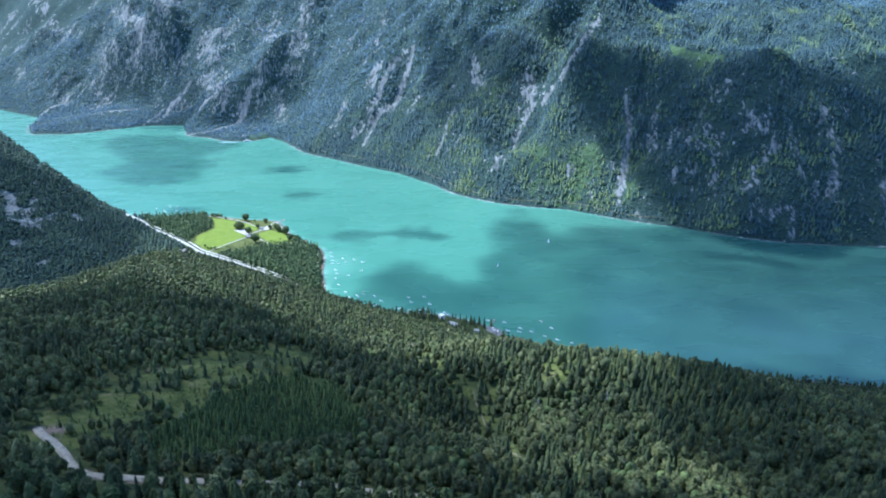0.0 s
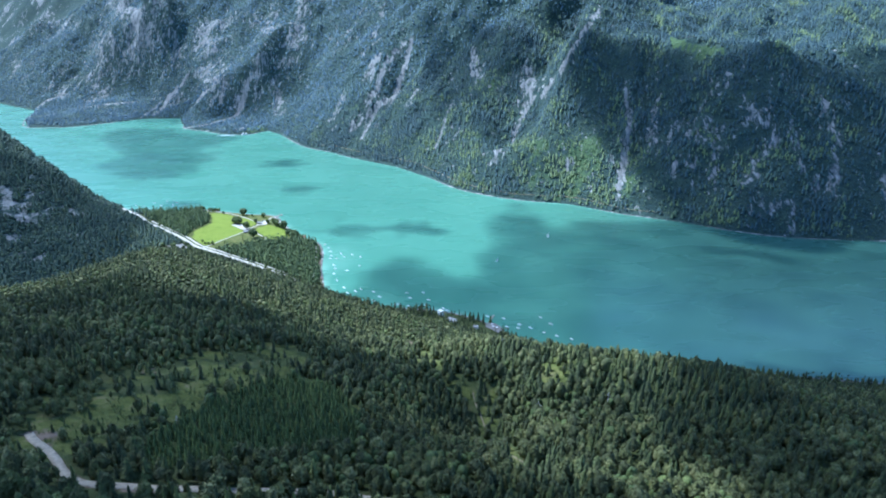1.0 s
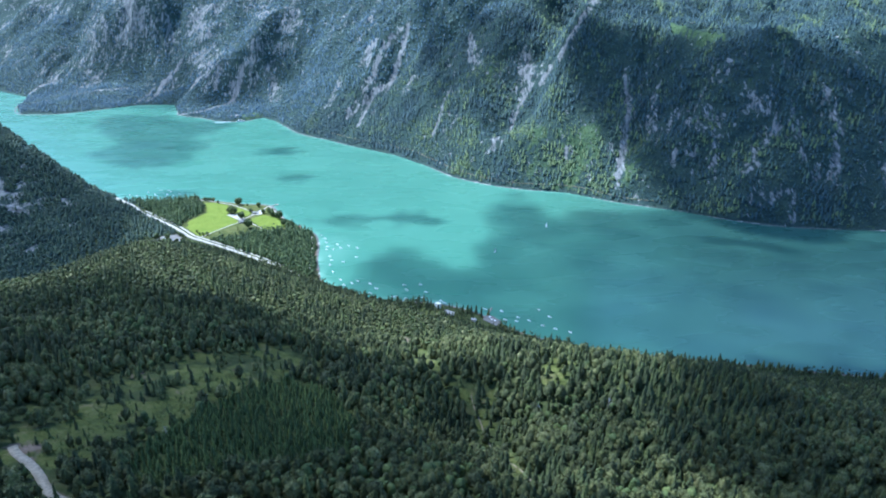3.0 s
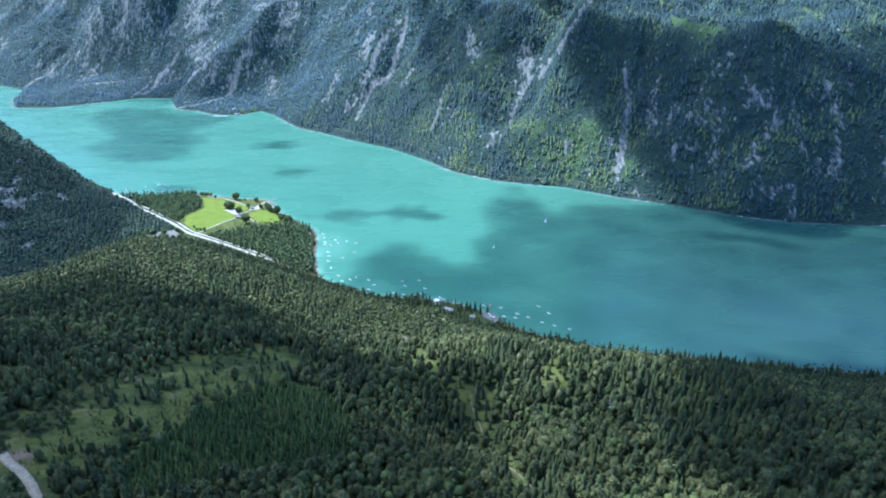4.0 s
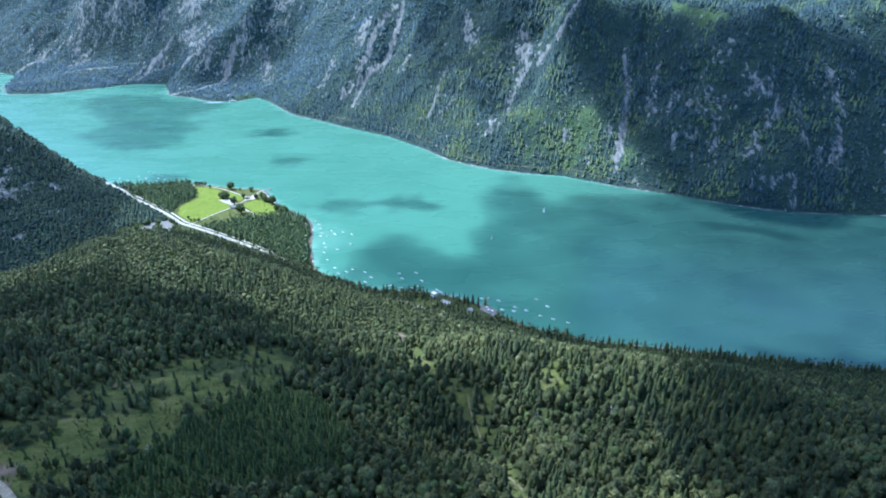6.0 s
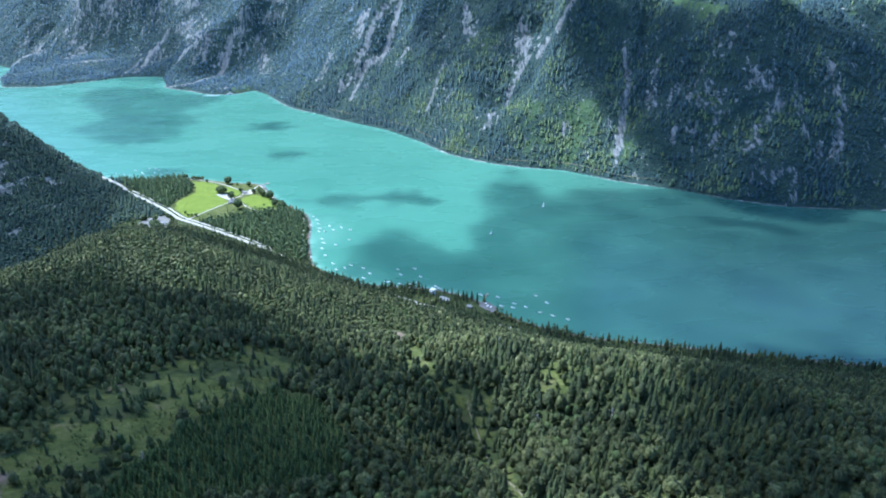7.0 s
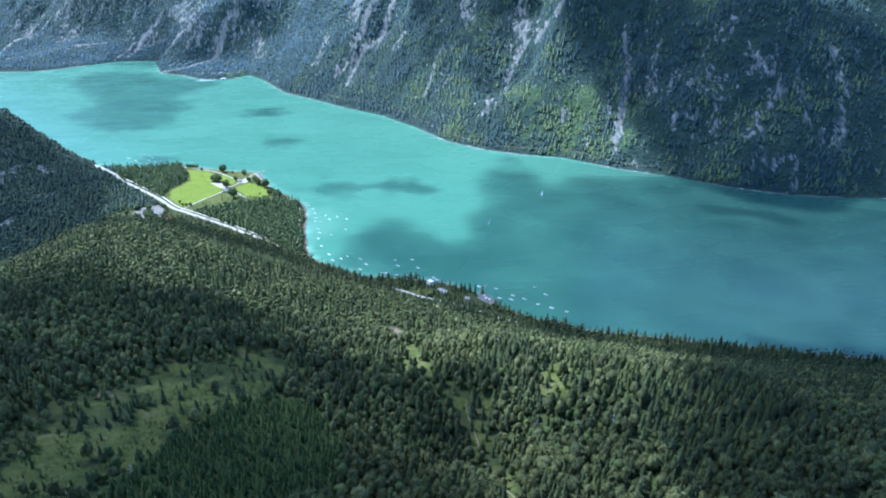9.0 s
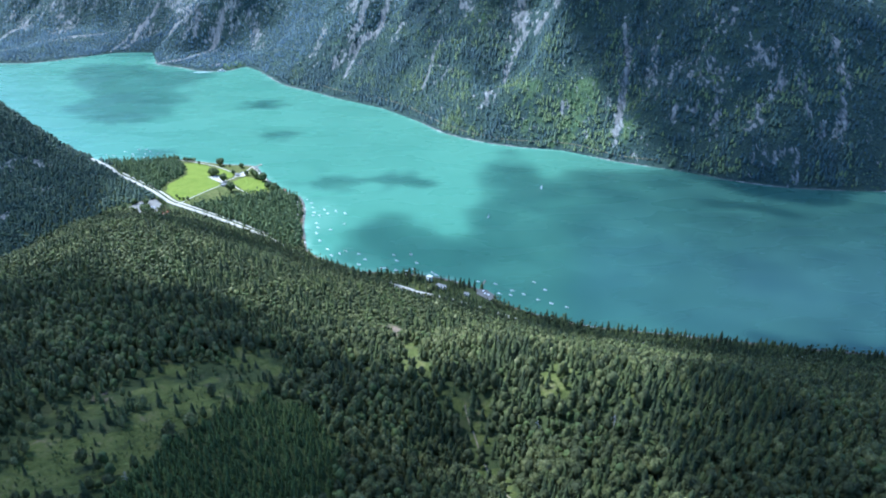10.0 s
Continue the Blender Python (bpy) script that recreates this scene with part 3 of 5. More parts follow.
def billow_crown(rng, ball, wide, low, taper, bumps, tufts):
    """A domed crown whose surface swells into many small boughs, with loose sprays; one unit high."""
    n = ball[0]
    high = 0.5 + 0.5 * n[:, 2]
    boughs = rng.normal(size=(bumps, 3))
    boughs /= np.linalg.norm(boughs, axis=1)[:, None]
    near = np.clip(((n @ boughs.T).max(1) - 0.78) / 0.2, 0, 1)
    swell = (0.76 + 0.34 * np.sqrt(near)) * rng.uniform(0.76, 1.24, len(n))
    out = wide * swell * (1.12 - taper * high)
    v = np.stack([n[:, 0] * out, n[:, 1] * out, low + (1 - low) * (0.5 + 0.5 * n[:, 2] * (0.35 + 0.65 * swell))], 1)
    v[:, :2] += rng.normal(0, 0.10 * wide, 2) * high[:, None]
    shapes = [(v, ball[1])]
    for k in rng.integers(len(ball[1]), size=tufts):
        share = rng.dirichlet((1, 1, 1))
        at = share @ v[ball[1][k]]
        if at[2] > low + 0.2 * (1 - low):
            shapes.append((at * np.array([1.10, 1.10, 1.02]) + rng.normal(0, 0.044, (3, 3)), np.array([[0, 1, 2]])))
    return join_shapes(shapes)


def pine_crown(rng, lumps, tufts, wide=0.25, low=0.10):
    """A tapering heap of overlapping bushy boughs with loose sprays at the rim; one unit high."""
    shapes, balls = [], []
    for k in range(lumps):
        q = (k + 0.2) / lumps
        spread = wide * (1 - q) ** 0.75 + 0.02
        a, out = 2.4 * k + rng.uniform(-0.5, 0.5), 0.55 * spread * rng.uniform(0.6, 1.2)
        r = (0.52 * spread + 0.035) * rng.uniform(0.85, 1.15)
        tall = r * rng.uniform(1.1, 1.6)
        c = np.array([out * math.cos(a), out * math.sin(a), low + tall * 0.8 + (1 - low - 1.8 * tall) * q])
        if k == lumps - 1:
            c = np.array([0.0, 0.0, 1 - tall])
        v = ICO[0] * rng.uniform(0.70, 1.20, (12, 1)) * np.array([r, r, tall]) + c
        shapes.append((v, ICO[1]))
        balls.append((c, r, tall))
    for _ in range(tufts):
        c, r, tall = balls[rng.integers(len(balls))]
        n = rng.normal(size=3)
        n[2] = 0.7 * abs(n[2])
        n /= np.linalg.norm(n)
        at = c + n * np.array([r, r, tall]) * rng.uniform(0.9, 1.25)
        shapes.append((at + rng.normal(0, 0.036, (3, 3)), np.array([[0, 1, 2]])))
    return join_shapes(shapes)


def leaf_crown(rng, lumps, tufts, wide=0.27, low=0.30, squash=1.0):
    """Uneven rounded clumps set about the limbs, with loose sprays of leaves; one unit high."""
    shapes, balls = [], []
    for k in range(lumps):
        q = k / max(lumps - 1, 1)
        a, out = rng.uniform(0, 6.28), wide * (0.62 * (1 - q) + 0.05) * rng.uniform(0.6, 1.15)
        r = wide * rng.uniform(0.50, 0.72) * (1.0 if lumps > 2 else 1.35)
        c = np.array([out * math.cos(a), out * math.sin(a), low + r + (1 - low - 2 * r) * (q ** 0.9)])
        v = ICO[0] * rng.uniform(0.78, 1.12, (12, 1)) * r * np.array([1, 1, squash]) + c
        shapes.append((v, ICO[1]))
        balls.append((c, r))
    for _ in range(tufts):
        c, r = balls[rng.integers(len(balls))]
        n = rng.normal(size=3)
        n[2] = abs(n[2]) * 0.8 + 0.1 * n[2]
        n /= np.linalg.norm(n)
        at = c + n * r * rng.uniform(0.86, 1.14)
        side = np.cross(n, rng.normal(size=3))
        side /= np.linalg.norm(side)
        up = np.cross(n, side)
        spray = [math.cos(w) * side + math.sin(w) * up + rng.normal(0, 0.30) * n for w in rng.uniform(0, 6.28) + np.array([0, 2.1, 4.2])]
        shapes.append((at + np.array(spray) * rng.uniform(0.045, 0.085), np.array([[0, 1, 2]])))
    return join_shapes(shapes)


def trunk_shape(high, r, sides=5):
    a = np.arange(sides) * 2 * math.pi / sides
    v = np.concatenate([np.stack([r * np.cos(a), r * np.sin(a), 0 * a - 0.06], 1), np.stack([0.45 * r * np.cos(a), 0.45 * r * np.sin(a), 0 * a + high], 1)])
    i, j = np.arange(sides), (np.arange(sides) + 1) % sides
    return v, np.concatenate([np.stack([i, j, sides + j], 1), np.stack([i, sides + j, sides + i], 1)])


def scatter(x0, x1, y0, y1, gap, seed):
    """Places on a jittered grid."""
    rng = np.random.default_rng(seed)
    gx, gy = np.meshgrid(np.arange(x0, x1, gap), np.arange(y0, y1, gap * 0.9))
    gx = gx + (np.arange(gx.shape[0]) % 2)[:, None] * gap / 2
    return (gx + rng.uniform(-0.48, 0.48, gx.shape) * gap).ravel(), (gy + rng.uniform(-0.48, 0.48, gy.shape) * gap).ravel()


def grow(name, protos, x, y, z, tall, mats, seed, label, tint=None, lean=0.03, smooth=False, mottle=0.0):
    """One stuff object: every place gets one of the shapes, turned, scaled and leaning by chance."""
    rng = np.random.default_rng(seed)
    n = len(x)
    if n == 0:
        return None
    pick = rng.integers(len(protos), size=n)
    tint = rng.uniform(0, 1, n) if tint is None else np.clip(tint, 0, 1)
    cos, fas, tis, at = [], [], [], 0
    for k, (v, f) in enumerate(protos):
        m = np.flatnonzero(pick == k)
        if not len(m):
            continue
        a = rng.uniform(0, 6.28, len(m))
        c, s = np.cos(a)[:, None], np.sin(a)[:, None]
        wide = (tall[m] * rng.uniform(0.82, 1.2, len(m)))[:, None]
        vx, vy, vz = v[:, 0][None], v[:, 1][None], v[:, 2][None]
        hz = tall[m][:, None] * vz
        px = x[m][:, None] + wide * (c * vx - s * vy) + hz * rng.normal(0, lean, (len(m), 1))
        py = y[m][:, None] + wide * (s * vx + c * vy) + hz * rng.normal(0, lean, (len(m), 1))
        cos.append(np.stack([px, py, z[m][:, None] + hz], 2).reshape(-1, 3))
        fas.append((f[None] + (np.arange(len(m)) * len(v))[:, None, None]).reshape(-1, 3) + at)
        tis.append(np.clip((tint[m][:, None] + mottle * rng.normal(size=(1, len(v)))).ravel(), 0, 1))
        at += len(m) * len(v)
    ob = mesh_object(name, np.concatenate(cos), np.concatenate(fas), mats, masks={"tint": np.concatenate(tis)}, smooth=smooth)
    return tagged(ob, label, "forest", kind="stuff")


def wedge(x, y, spread=0.80, pad=40):
    """The sector of country within the camera's view, in plan."""
    return (np.abs(x) < spread * y + pad) & (y > 246)


def on_hill(x, y):
    """South of the foot of the wooded hill."""
    return inside(x, y, HILL_FOOT + [(3500, -3000), (-900, -3000)])


def free_ground(x, y):
    """Where trees may stand, and the masks used to thin them."""
    rock, grass, lawn, dirt = cover(x, y)
    road, _ = line_distance(x, y, MAIN_ROAD)
    track, _ = line_distance(x, y, TRACK)
    ok = ~inside(x, y, LAKE) & (road > np.where(x > -320, 3.8, 9.0)) & (track > 5) & ((line_distance(x, y, [(px + 4, py - 8) for px, py in TRACK[:12]])[0] > 9) | (np.sin(x * 0.37) > 0.55)) & ~inside(x, y, CAR_PARK) & (lawn < 0.3)
    for cx, cy, r in TREE_GAPS:
        ok &= np.hypot(x - cx, y - cy) > r
    return ok, rock, grass, dirt


# treeless circles: buildings, bare earth, and gaps that open the harbour to the camera
TREE_GAPS = [(-36, 962, 20), (-42, 672, 13), (-52, 686, 12), (-38, 652, 10), (-32, 976, 11), (-46, 984, 9), (-30, 948, 17), (-48, 960, 14), (-14, 940, 14), (-34, 938, 14), (0, 1015, 16), (20, 992, 14), (57, 957, 12), (64, 972, 10), (86, 955, 20), (-30, 978, 12), (-5, 958, 10), (-320, 1405, 8)]
rng0 = np.random.default_rng(5)
SPRUCE_A = [spruce_crown(rng0, 8, 5, s, 0.05) for s in (0.24, 0.28, 0.22, 0.31)]
SPRUCE_B = [spruce_crown(rng0, 5, 4, s, 0.05) for s in (0.23, 0.27, 0.21)]
SPRUCE_C = [spruce_crown(rng0, 3, 3, s) for s in (0.33, 0.40)]
SPRUCE_D = [spruce_crown(rng0, 2, 2, s) for s in (0.30, 0.36)]
PINE_NEAR = [join_shapes([billow_crown(rng0, ICO_FINE, w, lo, tp, 16, 190), trunk_shape(0.4, 0.013, 3)])
             for w, lo, tp in ((0.26, 0.12, 0.52), (0.23, 0.20, 0.58), (0.29, 0.26, 0.40), (0.25, 0.08, 0.66), (0.22, 0.24, 0.42), (0.30, 0.18, 0.46))]
PINE_A = [join_shapes([billow_crown(rng0, ICO_FINE, w, lo, tp, 14, 62), trunk_shape(0.4, 0.013, 3)])
          for w, lo, tp in ((0.27, 0.12, 0.52), (0.24, 0.20, 0.58), (0.30, 0.24, 0.40), (0.26, 0.08, 0.66), (0.23, 0.24, 0.42))]
PINE_B = [pine_crown(rng0, 2, 12, w, 0.08) for w in (0.25, 0.22, 0.28, 0.24)]
LEAF_A = [join_shapes([billow_crown(rng0, ICO_FINE, w, lo, 0.22, 12, 40), trunk_shape(0.45, 0.013, 4)]) for w, lo in ((0.28, 0.14), (0.32, 0.16), (0.25, 0.10))]
LEAF_B = [leaf_crown(rng0, 2, 16, w, 0.12) for w in (0.25, 0.29, 0.22)]
LEAF_C = [leaf_crown(rng0, 1, 0, w, 0.12) for w in (0.30, 0.36)]
BUD = (np.array([(1, 0, 0), (0, 1, 0), (-1, 0, 0), (0, -1, 0), (0, 0, 1), (0, 0, -0.6)], float), np.array([(0, 1, 4), (1, 2, 4), (2, 3, 4), (3, 0, 4), (1, 0, 5), (2, 1, 5), (3, 2, 5), (0, 3, 5)]))
LEAF_D = [(BUD[0] * rng0.uniform(0.75, 1.2, (6, 1)) * np.array([0.36, 0.36, 0.5]) + (0, 0, 0.5), BUD[1]) for _ in range(4)]

# near hill, first the nearer then the farther part
for k, (y0, y1, gap, firs, leaves, pines) in enumerate(((272, 420, 5.7, SPRUCE_A, LEAF_A, PINE_NEAR), (420, 640, 5.7, SPRUCE_A, LEAF_A, PINE_A), (640, 1300, 6.5, SPRUCE_B, LEAF_B, PINE_B))):
    x, y = scatter(-1100, 1000, y0, y1, gap, 100 + k)
    m = wedge(x, y)
    x, y = x[m], y[m]
    ok, rock, grass, dirt = free_ground(x, y)
    rr = np.random.default_rng(200 + k)
    fringe = ring_mask(x, y, CLEARING, 34)
    ok &= ((grass * rr.uniform(0.45, 1.2, len(x)) < 0.42) | (rr.uniform(0, 1, len(x)) < 0.30) & ~inside(x, y, CLEARING)) & (dirt < 0.7) & (rr.uniform(0, 1, len(x)) > 0.8 * fringe) & (rr.uniform(0, 1, len(x)) > 0.62 * ring_mask(x, y, UPPER_CLEARING, 16)) & (rr.uniform(0, 1, len(x)) > 0.70 * np.maximum(ring_mask(x, y, DELL, 3), ring_mask(x, y, GULLY, 5))) & ~inside(x, y, PLANTATION) & ~inside(x, y, PENINSULA)
    ok &= (x > -545) | on_hill(x, y)
    x, y = x[ok], y[ok]
    z = height(x, y)
    kind = 0.26 + 0.8 * fbm(x, y, 95, 3, 111) + 0.42 * rr.normal(size=len(x)) - 0.62 * np.exp(-((x - 190) / 95) ** 2 - ((y - 455) / 75) ** 2) - 0.5 * ramp(60, 15, line_distance(x, y, MAIN_ROAD)[0])
    tall = rr.triangular(6.5, 11.0, 17.0, len(x)) * (1 + 0.14 * fbm(x, y, 60, 2, 121))
    # crowns tinted paler along the brow, partly to make it read as sunlit
    tint = np.clip(0.42 + 0.45 * fbm(x, y, 50, 3, 131) + rr.normal(0, 0.28, len(x)) + 0.3 * np.exp(-((x - 120) / 170) ** 2 - ((y - 600) / 70) ** 2), 0, 1)
    tall = tall * (1 - 0.35 * ring_mask(x, y, UPPER_CLEARING, 12))
    fir, pine = kind < 0.05, (kind >= 0.05) & (kind < 0.95)
    bush = kind >= 0.95
    grow("spruce_forest", firs, x[fir], y[fir], z[fir], tall[fir] * (1.06 - 0.24 * ramp(45, 20, line_distance(x[fir], y[fir], MAIN_ROAD)[0]) * ramp(200, 100, x[fir])), [MAT_SPRUCE], 300 + k, "dense dark green spruce forest on the hill above the lake", tint[fir], smooth=True, mottle=0.24)
    grow("pine_forest", pines, x[pine], y[pine], z[pine], tall[pine] * 0.94, [MAT_BROAD], 310 + k, "olive green pines with rounded crowns on the hillside", tint[pine], smooth=True, mottle=0.30)
    grow("broadleaf_forest", leaves, x[bush], y[bush], z[bush], tall[bush] * 0.75, [MAT_LEAFY], 320 + k, "fresh green broadleaf trees scattered through the hill forest", tint[bush], smooth=True, mottle=0.30)

# close rows of spruces between the hill and the lakeside road
x, y = scatter(-360, 900, 690, 1240, 4.6, 132)
road, along = line_distance(x, y, MAIN_ROAD)
beside = inside(x, y, MAIN_ROAD + [(905, 300), (-830, 300)])
ok, rock, grass, dirt = free_ground(x, y)
m = ok & beside & (road > 3.6) & (road < 17) & ~inside(x, y, PENINSULA) & ((x < -62) | (x > 0))
x, y = x[m], y[m]
grow("spruce_belt", SPRUCE_B, x, y, height(x, y), np.random.default_rng(134).uniform(9, 15, len(x)) + 2.5 * ramp(100, 200, x), [MAT_SPRUCE], 136, "belt of tall dark spruces along the lakeside road")

# the hill forest goes on below and behind the camera
x, y = scatter(-380, 380, -160, 262, 10.0, 137)
m = ~wedge(x, y) & (line_distance(x, y, TRACK)[0] > 6)
x, y = x[m], y[m]
grow("spruce_forest", SPRUCE_C, x, y, height(x, y), np.random.default_rng(138).uniform(10, 16, len(x)), [MAT_SPRUCE], 139, "dense dark green spruce forest on the hill above the lake")

# young plantation on the clearing
x, y = scatter(-200, -40, 280, 470, 3.4, 140)
m = inside(x, y, PLANTATION)
x, y = x[m], y[m]
grow("young_spruce_plantation", SPRUCE_B, x, y, height(x, y), np.random.default_rng(7).uniform(4.0, 9.5, len(x)), [MAT_YOUNG], 340, "dense plantation of young bright green spruces on the clearing", smooth=True)

# scrub and young growth on the clearing and in the dell
x, y = scatter(-270, 70, 295, 490, 3.2, 145)
rr = np.random.default_rng(146)
m = (inside(x, y, CLEARING) | inside(x, y, DELL) | inside(x, y, GLADE)) & (line_distance(x, y, TRACK)[0] > 4) & (rr.uniform(0, 1, len(x)) < 0.24 + 0.55 * ramp(0.0, 0.7, fbm(x, y, 24, 3, 147)))
x, y = x[m], y[m]
grow("scrub", LEAF_B + SPRUCE_B, x, y, height(x, y) - 0.1, rr.uniform(0.8, 3.4, len(x)), [MAT_YOUNG], 345, "low green scrub and young spruces scattered over the clearing")

# peninsula wood
x, y = scatter(-800, -220, 1090, 1630, 6.2, 150)
ok, rock, grass, dirt = free_ground(x, y)
m = ok & inside(x, y, PENINSULA) & ~inside(x, y, OPEN_LAND) & (line_distance(x, y, EAST_SHORE)[0] > 7)
x, y = x[m], y[m]
grow("spruce_wood", SPRUCE_B + PINE_B[:3], x, y, height(x, y), np.random.default_rng(8).uniform(9, 19, len(x)), [MAT_LAKESIDE], 350, "spruce wood on the flat peninsula by the lake", np.random.default_rng(81).uniform(0.0, 1.0, len(x)), smooth=True)

# flank left of the side valley and shore beyond it
x, y = scatter(-1350, -560, 860, 1900, 7.0, 160)
ok, rock, grass, dirt = free_ground(x, y)
m = ok & (rock < 0.42) & wedge(x, y, 0.85, 60) & ~inside(x, y, PENINSULA) & (x < -545) & (line_distance(x, y, EAST_SHORE)[0] < line_distance(x, y, WEST_SHORE)[0]) & ~on_hill(x, y)
x, y = x[m], y[m]
grow("flank_forest", SPRUCE_C + LEAF_C, x, y, height(x, y), np.random.default_rng(9).uniform(9, 15, len(x)), [MAT_FLANK], 360, "dark spruce forest on the steep flank beside the side valley", smooth=True)

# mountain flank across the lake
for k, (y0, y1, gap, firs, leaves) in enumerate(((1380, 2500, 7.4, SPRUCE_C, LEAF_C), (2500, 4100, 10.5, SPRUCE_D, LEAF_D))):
    x, y = scatter(-3000, 2300, y0, y1, gap, 170 + k)
    m = wedge(x, y, 0.74, 60)
    x, y = x[m], y[m]
    dw, _ = line_distance(x, y, WEST_SHORE)
    m = (dw > 5) & (dw < np.where(x > 100, 1700, 1150)) & ~inside(x, y, LAKE) & (dw < line_distance(x, y, EAST_SHORE)[0])
    x, y = x[m], y[m]
    ok, rock, grass, dirt = free_ground(x, y)
    rr = np.random.default_rng(400 + k)
    m = ok & (rock + rr.normal(0, 0.22, len(x)) < 0.37) & (rr.uniform(0, 1, len(x)) > 0.40 * ramp(0.2, 0.6, grass)) & ~inside(x, y, UPPER_MEADOW)
    x, y = x[m], y[m]
    z = height(x, y)
    leafy = (fbm(x, y, 120, 3, 141) + rr.normal(0, 0.4, len(x))) > 0.05
    dw, _ = line_distance(x, y, WEST_SHORE)
    # last term paints the sunlit patch low on the flank as yellower crowns
    tint = np.clip(0.30 + 0.75 * fbm(x, y, 110, 4, 151) + rr.normal(0, 0.27, len(x)) + 0.75 * np.exp(-((x - 330) / 300) ** 2 - ((dw - 110) / 130) ** 2), 0, 1)
    tall = rr.uniform(6.5, 11, len(x)) * (1 + 0.3 * k)
    grow("mountain_forest", firs, x[~leafy], y[~leafy], z[~leafy], tall[~leafy] * (1.4 - 0.3 * k), [MAT_DISTANT if k else MAT_FAR], 410 + k, "conifers on the steep mountain flank across the lake, tinted with blue haze", tint[~leafy], smooth=True)
    grow("mountain_broadleaf", leaves, x[leafy], y[leafy], z[leafy], tall[leafy] * 0.8, [MAT_DISTANT if k else MAT_FAR], 420 + k, "lighter broadleaf trees mixed into the mountain forest, tinted with blue haze", tint[leafy] + 0.15, smooth=True)


# ---------- broken cumulus above the valley ----------
def make_cloud():
    m, n, l, b = material("cloud", 1.0, 0.0)
    b.inputs["Base Color"].default_value = (0.85, 0.87, 0.90, 1)
    p = position(n)
    wisps = noise_node(n, l, p, 0.012, 5, 0.6)
    body = math_node(n, l, "ADD", attribute(n, "body"), math_node(n, l, "MULTIPLY", math_node(n, l, "SUBTRACT", wisps, 0.5), 0.5))
    thick = ramp_node(n, l, body, [(0.10, (0, 0, 0)), (0.70, (0.68, 0.68, 0.68))])
    l.new(thick, b.inputs["Alpha"])
    return m


CLOUD = make_cloud()
CLOUD_BASE = 1500.0
DRIFT = SUN_TOWARD.xy / SUN_TOWARD.z * CLOUD_BASE


def cloud(cx, cy, rx, ry, turn, depth, seed):
    """A flat-based heap of cloud, thin at its ragged rim; centre as its shadow falls at lake level."""
    k = max(26, min(56, int(max(rx, ry) / 12)))
    u = np.linspace(-1.35, 1.35, k)
    gu, gv = np.meshgrid(u, u)
    c, s = math.cos(radians(turn)), math.sin(radians(turn))
    x, y = cx + rx * gu * c - ry * gv * s, cy + rx * gu * s + ry * gv * c
    size = 0.35 * (rx + ry)
    r = np.hypot(gu, gv) + (0.42 if rx > 280 else 0.62) * fbm(x, y, size, 5, seed)
    dens = ramp(1.22, 0.35, r) * depth
    heap = dens * (60 + 0.30 * min(rx, ry) * (1 + 0.5 * fbm(x, y, size * 0.7, 3, seed + 9)))
    base = CLOUD_BASE - 14 * dens * (1 + fbm(x, y, size * 0.4, 2, seed + 5))
    x, y = x + DRIFT.x, y + DRIFT.y
    low, top = np.stack([x, y, base], 2).reshape(-1, 3), np.stack([x, y, base + heap + 2], 2).reshape(-1, 3)
    a = (np.arange(k - 1)[:, None] * k + np.arange(k - 1)[None]).ravel()
    quads = np.stack([a, a + 1, a + 1 + k, a + k], 1)
    keep = (dens.ravel()[quads] > 0.01).any(1)
    quads = quads[keep]
    faces = np.concatenate([quads[:, ::-1], quads + k * k])
    ob = mesh_object("cloud", np.concatenate([low, top]), faces, [CLOUD], masks={"body": np.tile(dens.ravel(), 2)}, smooth=True)
    return tagged(ob, "white cumulus cloud with a thin ragged rim over the valley", "cloud", "clouds over the valley")


def cloud_bank(ring, depth, soft, seed):
    """A broad bank of cloud over a stretch of country, thin at its rim; ring as its shadow falls at lake level."""
    p = np.array(ring, float)
    low_, top_ = p.min(0) - 1.6 * soft, p.max(0) + 1.6 * soft
    k = 64
    x, y = np.meshgrid(np.linspace(low_[0], top_[0], k), np.linspace(low_[1], top_[1], k))
    d, _ = line_distance(x, y, ring + ring[:1])
    d = np.where(inside(x, y, ring), d, -d) + 1.2 * soft * fbm(x, y, 3.0 * soft, 4, seed)
    dens = ramp(-0.55 * soft, 0.75 * soft, d) * depth * (1 + 0.18 * fbm(x, y, 2.4 * soft, 3, seed + 3))
    heap = dens * (80 + 50 * fbm(x, y, 3 * soft, 3, seed + 9))
    base = CLOUD_BASE - 14 * dens * (1 + fbm(x, y, 2 * soft, 2, seed + 5))
    x, y = x + DRIFT.x, y + DRIFT.y
    under, over = np.stack([x, y, base], 2).reshape(-1, 3), np.stack([x, y, base + heap + 2], 2).reshape(-1, 3)
    a = (np.arange(k - 1)[:, None] * k + np.arange(k - 1)[None]).ravel()
    quads = np.stack([a, a + 1, a + 1 + k, a + k], 1)
    quads = quads[(dens.ravel()[quads] > 0.01).any(1)]
    faces = np.concatenate([quads[:, ::-1], quads + k * k])
    ob = mesh_object("cloud", np.concatenate([under, over]), faces, [CLOUD], masks={"body": np.tile(dens.ravel(), 2)}, smooth=True)
    return tagged(ob, "broad white cumulus bank with a thin ragged rim", "cloud", "clouds over the valley")


